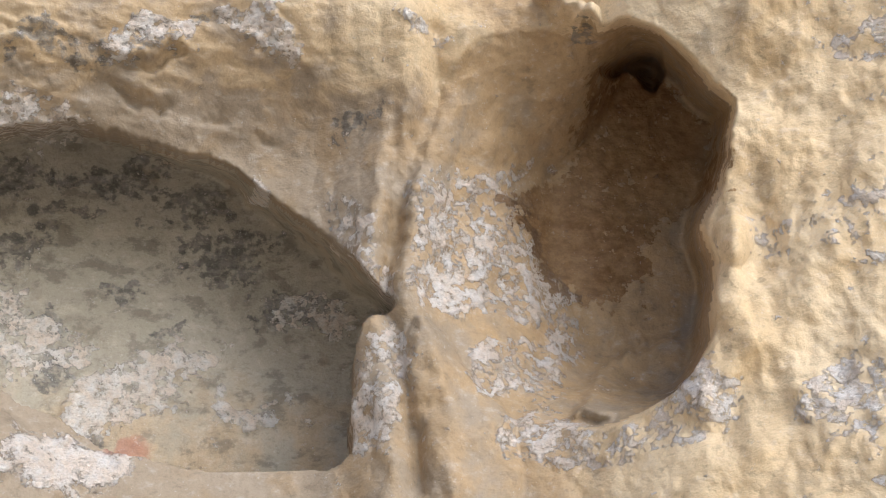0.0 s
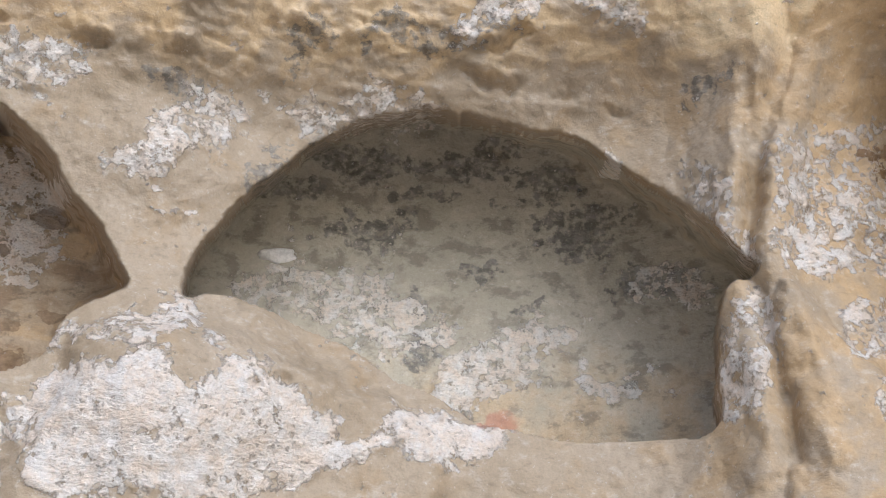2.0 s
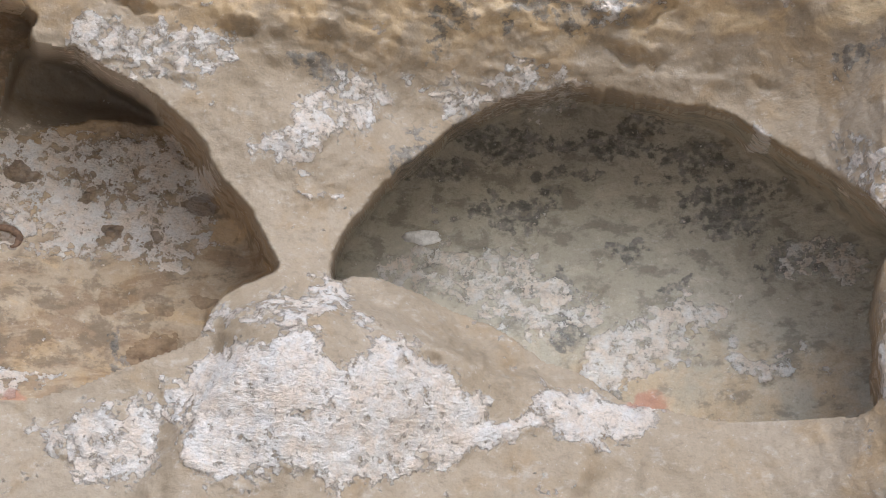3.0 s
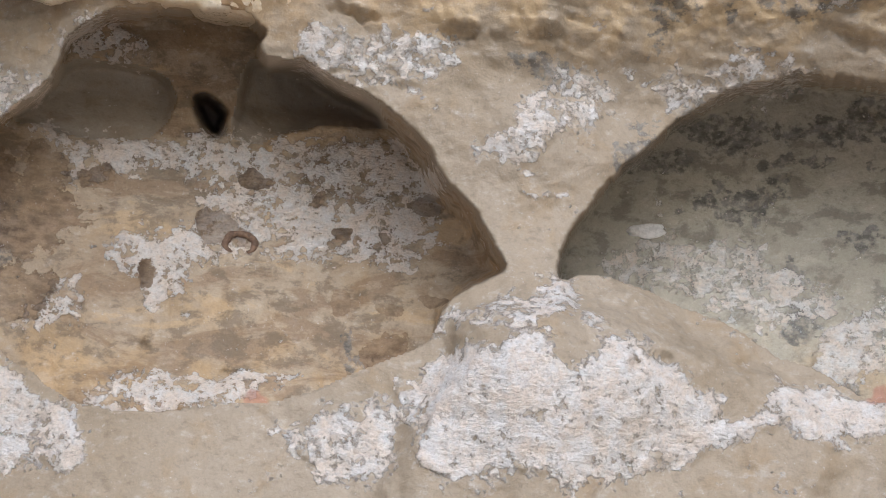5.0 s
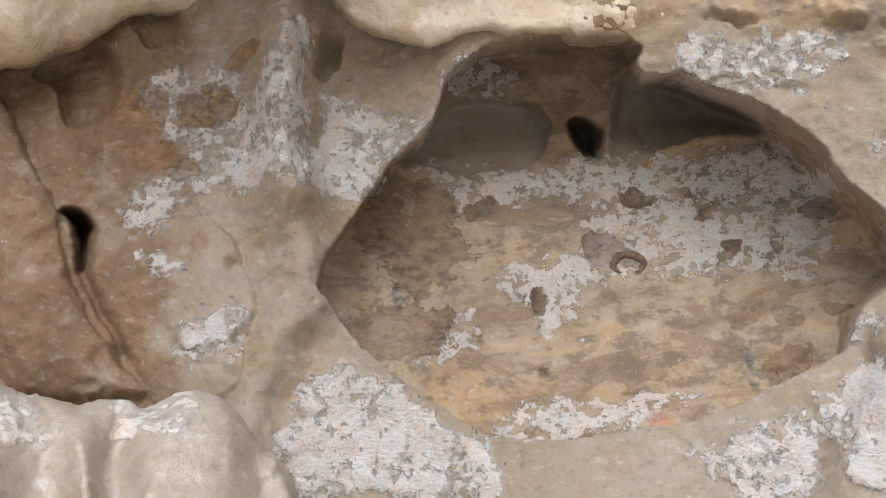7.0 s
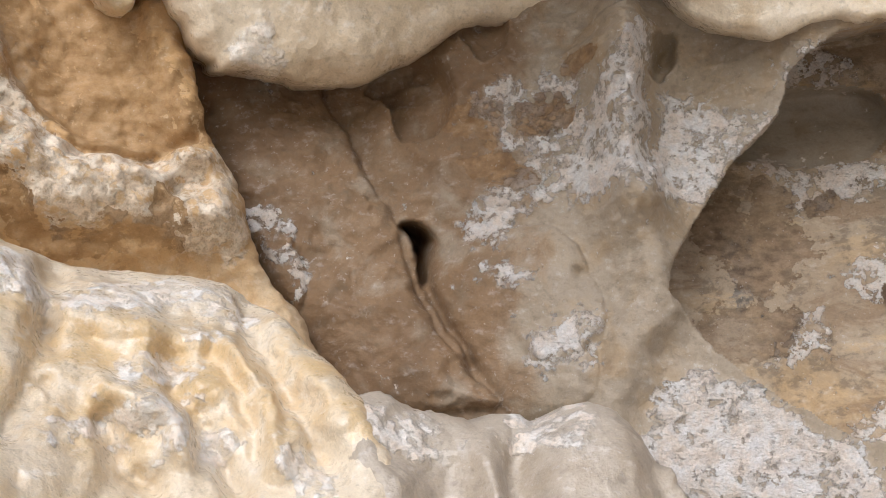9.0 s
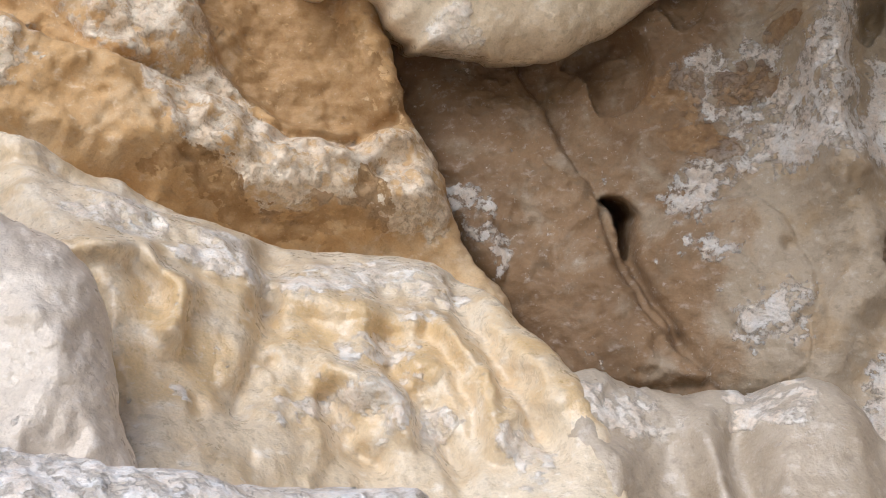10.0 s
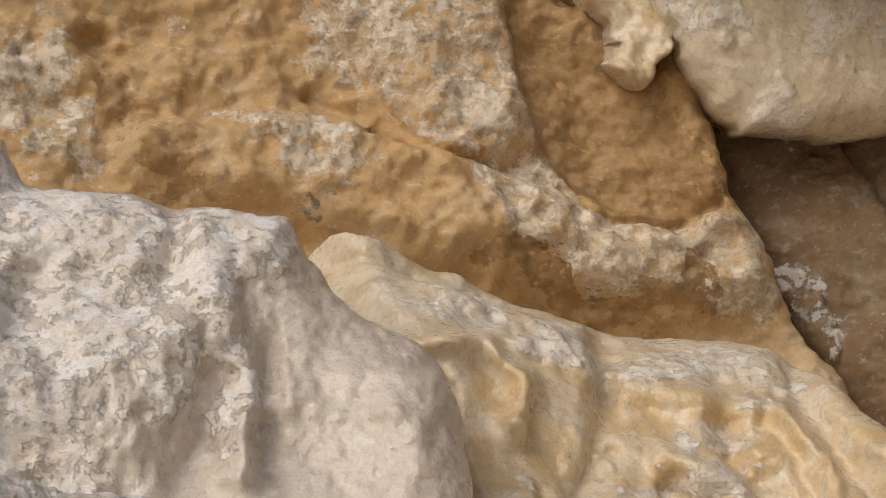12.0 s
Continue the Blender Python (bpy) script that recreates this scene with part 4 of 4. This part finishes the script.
hollow = cells((a > 61.3 + 2 * (z - 2.4) + 2.5 * fbm(p, 3, 4, 0.6)) & (niche_any < 0))
hole = cells(heart > 0.004)
slots = [cells(slot_a > 0.0) & ~hole, cells(slot_b > 0.0) & ~hole]
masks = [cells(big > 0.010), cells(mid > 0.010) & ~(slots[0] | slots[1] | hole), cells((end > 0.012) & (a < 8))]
dark = hollow & cells(cleft > 0.0)
hollow = hollow & ~dark
face = ~(masks[0] | masks[1] | masks[2] | slots[0] | slots[1] | hole | hollow | dark)
cliff = tagged(new("wall_cliff", sheet("wall_cliff", xyz, stain, face, wall_stone, tone, umber, cream)), "weathered tan limestone cliff with carved arched niches", "cliff", kind="structure")
ba, bz = grid(np.linspace(135.1, -75.1, 60), np.array([-0.05, 1.5, 3.0, 4.4, 5.3]))
part("cliff_back", sheet("cliff_back", world_of(ba, 8.0 + 0 * ba, bz), np.full((*ba.shape, 4), -0.6), np.ones((4, 59), bool), wall_stone), cliff)
part("niche", sheet("niche", xyz, stain, masks[0], niche_stone, tone, umber, cream), cliff, "long arched niche with grey-green mottled back")
shallow = part("niche", sheet("niche", xyz, stain, masks[1], middle_stone, tone, umber, cream), cliff, "shallow niche with flaking white crust and dark slots")
for some in slots:
    part("slot", sheet("slot", xyz, stain, some, slot_stone, tone, umber), shallow, "smooth grey-brown scooped slot")
part("hole", sheet("hole", xyz, stain, hole, slot_stone, tone, umber), shallow, "dark heart-shaped hole")
part("niche", sheet("niche", xyz, stain, masks[2], wall_stone, tone, umber, cream), cliff, "rounded hollow coated in brown varnish")
cave = part("hollow", sheet("hollow", xyz, stain, hollow, wall_stone, tone, umber, cream), cliff, "shaded brown hollow with worn bowls")
part("cleft", sheet("cleft", xyz, stain, dark, hollow_stone, tone, umber), cave, "dark narrow cleft")


# ---- rocks in front of the hollow ----
def ridge_face(a, z, p):
    band = inside(a, z, RIDGE_BAND)
    panel = 0.05 * smooth(0.0, 0.04, inside(a, z, RIDGE_PANEL)) - 0.06 * dome(a, z, RIDGE_LOBE, 0.12) + 0.05 * smooth(0.0, 0.06, inside(a, z, RIDGE_BROWN))
    r_soft = 0.05 * fbm(p + 4, 6, 4, 0.6)
    r = curve(a, (66, 4.22), (70, 4.12), (76, 4.12), (84, 4.1), (92, 4.15), (110, 4.3))
    r = r - 0.13 * smooth(-0.03, 0.10, band) - 0.45 * np.clip(2.50 - z, 0, 0.8) + 0.10 * smooth(2.78, 2.6, z) * smooth(70, 74, a)
    return r + panel - r_soft - 0.04 * fbm(p, 3, 4) - 0.04 * np.sin(a * 2.2 + 5 * fbm(p, 1.5, 3)) * smooth(2.5, 2.3, z) * smooth(74, 70, a)


RA, RZ = spread(58, 106, 0.12, (), (108, 112)), spread(1.5, 3.95, 0.0085, (0.0, 0.4, 0.8, 1.1, 1.3), (4.0, 4.2, 4.5))
boulder("leaning_rock", RA, RZ, ridge_face, RIDGE, 0.06, (CRUST_RIDGE, GREY_RIDGE, BROWN_RIDGE), ochre_stone, "ochre limestone ridge with a pitted white band, leaning beside the hollow", 3.0, 0.05, tone=lambda a, z: 0.45 + 0.35 * smooth(70, 76, a) + 0.2 * smooth(2.7, 3.1, z), pits=PITS_RIDGE, grooves=((RIDGE_STEP, 0.018, 0.05),), crusts=((WHITE_PITTED, 0.2), (RIDGE_LOBE, 0.05)), browns=((RIDGE_PANEL, 0.3), (RIDGE_BROWN, 0.2)))


def slab_face(a, z, p):
    top = curve(a, (60, 2.30), (70, 2.5), (78, 2.56), (84, 2.55), (92, 2.65), (100, 2.7))
    r = curve(a, (60, 3.4), (66, 3.6), (72, 3.72), (78, 3.78), (84, 3.55), (89, 3.5), (92, 3.9), (100, 4.8))
    drop = np.clip(top - z, 0, 3)
    r = r - 0.75 * (1 - np.exp(-drop * 2.6)) - 0.25 * drop
    swirl = fbm(p, 2.2, 3)
    turn = radians(1) * (a + 10 * (z - 2.2)) * 54 + 7 * swirl
    flutes = (1.0 - 1.5 * np.sqrt(np.sin(turn) ** 2 + 0.03)) * smooth(2.45, 2.2, z) * smooth(83, 76, a)
    hollow = 0.10 * bump(a, z, 84.29, 2.08, 3.0, 0.16)
    return r - 0.016 * flutes * np.clip(0.75 + 1.2 * fbm(p + 3.0, 2.8, 3), 0.15, 1.3) - 0.07 * swirl + hollow - 0.014 * fbm(p, 5, 5, 0.6, True)


boulder("slab_rock", RA, RZ, slab_face, SLAB, 0.10, (CRUST_SLAB, [], []), cream_stone, "cream limestone slab with water-worn flutes, below the ridge", 11.0, 0.05, tone=lambda a, z: 0.34 + 0.4 * smooth(2.45, 2.2, z) * smooth(1.9, 2.15, z), pits=PITS_SLAB, grooves=((SLAB_FOLD, 0.05, 0.095), (SLAB_BENCH, 0.03, -0.068), (SLAB_CUT, 0.035, 0.068), (SLAB_SCALLOP, 0.048, 0.065), (SLAB_SCALLOP_LOW, 0.035, 0.068), (SLAB_FLUTE_A, 0.035, 0.055), (SLAB_FLUTE_B, 0.035, 0.081), (SLAB_RIDGE_A, 0.04, -0.054), (SLAB_RIDGE_B, 0.035, -0.068), (SLAB_RIDGE_C, 0.03, -0.068), (SLAB_RIDGE_D, 0.05, -0.054)))
boulder("ledge_rock", spread(48, 72, 0.12), spread(1.5, 2.5, 0.0085, (0.0, 0.4, 0.8, 1.1, 1.3)), lambda a, z, p: 3.15 - 0.5 * np.clip(2.15 - z, 0, 1) - 0.05 * np.sin(a * 1.3 + 5 * fbm(p, 2, 3)) * smooth(2.16, 1.95, z), LEDGE, 0.12, (CRUST_LEDGE, [], []), shaded_buff_stone, "rounded cream limestone ledge under the hollow", 5.0, 0.05, tone=0.25)
boulder("white_boulder", spread(80, 112, 0.11, (), (114, 118)), spread(1.5, 2.95, 0.0075, (0.0, 0.4, 0.8, 1.0, 1.25)), lambda a, z, p: curve(a, (80, 2.95), (92, 2.98), (110, 3.1)) - 0.6 * np.clip(2.62 - z, 0, 0.5) - 0.35 * np.clip(2.1 - z, 0, 2) - 0.09 * fbm(p, 2.4, 3), BOULDER, 0.16, (CRUST_BOULDER, [], []), pale_stone, "large whitish boulder with crumbling crust", 21.0, 0.05, tone=lambda a, z: 0.1 + 0.3 * smooth(0, 0.1, inside(a, z, SMOOTH_CHEEK)), crusts=((WHITE_CROWN, 0.3),), grooves=((DENT_A, 0.05, 0.05), (DENT_B, 0.05, 0.05), (DENT_C, 0.04, 0.04), (DENT_D, 0.05, 0.05), (SWELL_A, 0.04, -0.04), (SWELL_B, 0.05, -0.04)), grit=0.007)
boulder("low_boulder", spread(68, 112, 0.12, (), (114, 118)), spread(1.2, 2.2, 0.008, (0.0, 0.3, 0.6, 0.9)), lambda a, z, p: 2.35 - 0.5 * np.clip(1.9 - z, 0, 2) - 0.05 * fbm(p, 2.4, 3), LOW, 0.12, ([(90, 1.6, 60, 2)], [], []), pale_stone, "white crusted boulder lying lowest, on the ground", 27.0, 0.05, tone=-0.3, grit=0.013)
boulder("overhanging_boulder", spread(54, 84, 0.11), spread(2.9, 4.5, 0.009), lambda a, z, p: 4.0 - 0.12 * smooth(3.0, 3.5, z) - 0.07 * fbm(p, 2.4, 3), OVERHANG, 0.12, (CRUST_OVER, [], []), cream_stone, "pale jutting boulder wedged over the hollow", 33.0, 0.05, rise=0.42, tone=0.1)

boulder("jutting_ledge", spread(32, 62, 0.12), spread(3.05, 4.2, 0.010), lambda a, z, p: 3.66 - 0.25 * smooth(3.2, 3.5, z) - 0.06 * fbm(p, 2.6, 3), LIP_ROCK, 0.08, ([], [], []), cream_stone, "pale limestone bed jutting over the middle niche", 45.0, 0.05, rise=0.45, tone=0.35)
boulder("wedged_stone", spread(62, 80, 0.11), spread(3.0, 4.2, 0.009), lambda a, z, p: 3.98 - 0.09 * fbm(p, 5, 4), WEDGED, 0.04, (CRUST_OVER, [], []), cream_stone, "small crumbling cream stone wedged beside the jutting boulder", 51.0, 0.06, rise=0.42, tone=0.5, edge=0.05)


# ---- a pale flake of stone stuck on the back of the long niche ----
def flake_at(angle, height, long, high, thick):
    near = np.argmin((a - angle) ** 2 + 400 * (z + climb - height) ** 2)
    spot = Vector(xyz.reshape(-1, 3)[near])
    bm = bmesh.new()
    bmesh.ops.create_icosphere(bm, subdivisions=3, radius=1.0)
    for v in bm.verts:
        n = noise.fractal(v.co * 1.6, 0.8, 2.0, 3)
        v.co *= 1 + 0.35 * n
        v.co = Vector((v.co.x * long, v.co.y * thick, v.co.z * high))
    me = bpy.data.meshes.new("stone_flake")
    bm.to_mesh(me)
    bm.free()
    for poly in me.polygons:
        poly.use_smooth = True
    me.materials.append(flake_stone)
    ob = new("stone_flake", me)
    ob.matrix_world = Matrix.Translation(spot) @ pose(0, 0, 0, 0, 0, angle)
    return tagged(ob, "pale flake of stone stuck to the niche back", "stone")


k = Nodes("chalky white stone")
k.join(k.mix(k.ramp(k.noise(60, 5, 0.7), 0.4, 0.62), (0.88, 0.87, 0.85), (0.68, 0.67, 0.65)), k.bsdf.inputs["Base Color"])
k.bsdf.inputs["Roughness"].default_value = 0.8
flake_stone = k.mat
flake_at(26.47, 2.738, 0.062, 0.022, 0.012)



# ---- a brown ring-shaped mark on the middle niche's back, added as relief ----
def ring_mark_at(angle, height, radius, thick):
    near = np.argmin((a - angle) ** 2 + 400 * (z + climb - height) ** 2)
    spot = Vector(xyz.reshape(-1, 3)[near])
    bm = bmesh.new()
    rings = []
    for i in range(26):
        turn = radians(-60 + 300 * i / 25)
        size = thick * (0.55 + 0.6 * math.sin(math.pi * i / 25)) * (1 + 0.3 * noise.noise(Vector((i * 0.7, 3, 1))))
        reach = radius * (1 + 0.12 * noise.noise(Vector((i * 0.3, 0, 5))))
        ring = []
        for j in range(8):
            b = radians(45 * j)
            rr = reach + size * math.cos(b)
            ring.append(bm.verts.new((rr * math.cos(turn) * 1.15, size * math.sin(b) * 0.8, rr * math.sin(turn) * 0.8)))
        rings.append(ring)
    for one, two in zip(rings, rings[1:]):
        for j in range(8):
            bm.faces.new((one[j], one[(j + 1) % 8], two[(j + 1) % 8], two[j]))
    bm.faces.new(rings[0][::-1])
    bm.faces.new(rings[-1])
    bmesh.ops.recalc_face_normals(bm, faces=bm.faces)
    me = bpy.data.meshes.new("ring_mark")
    bm.to_mesh(me)
    bm.free()
    for poly in me.polygons:
        poly.use_smooth = True
    me.materials.append(ring_mark_stone)
    ob = new("ring_mark", me)
    ob.matrix_world = Matrix.Translation(spot) @ pose(0, 0, 0, 0, 0, angle)
    return tagged(ob, "brown ring-shaped mark, modelled in relief on the niche back", "fossil")


k = Nodes("brown ring mark stone")
k.join(k.mix(k.ramp(k.noise(70, 4, 0.6), 0.4, 0.6), (0.22, 0.14, 0.09), (0.12, 0.075, 0.05)), k.bsdf.inputs["Base Color"])
k.bsdf.inputs["Roughness"].default_value = 0.75
ring_mark_stone = k.mat
ring_mark_at(42.99, 2.648, 0.038, 0.011)

# ---- ground: unseen, added to close the place and bounce light upward ----
g = np.concatenate([-np.geomspace(2000, 8, 14), np.linspace(-7, 7, 60), np.geomspace(8, 2000, 14)])
gx, gy = np.meshgrid(g, g)
gp = np.stack([gx, gy, 0 * gx], -1)
gz = 0.05 * fbm(gp, 0.7, 4) * (np.hypot(gx, gy) < 30)
flat = np.ones((len(g) - 1, len(g) - 1), bool)
tagged(new("ground", sheet("ground", np.stack([gx, gy, gz], -1)[:, ::-1], np.full((*gx.shape, 4), -0.6), flat, earth)), "unseen pale ground added before the cliff", "ground", kind="structure")
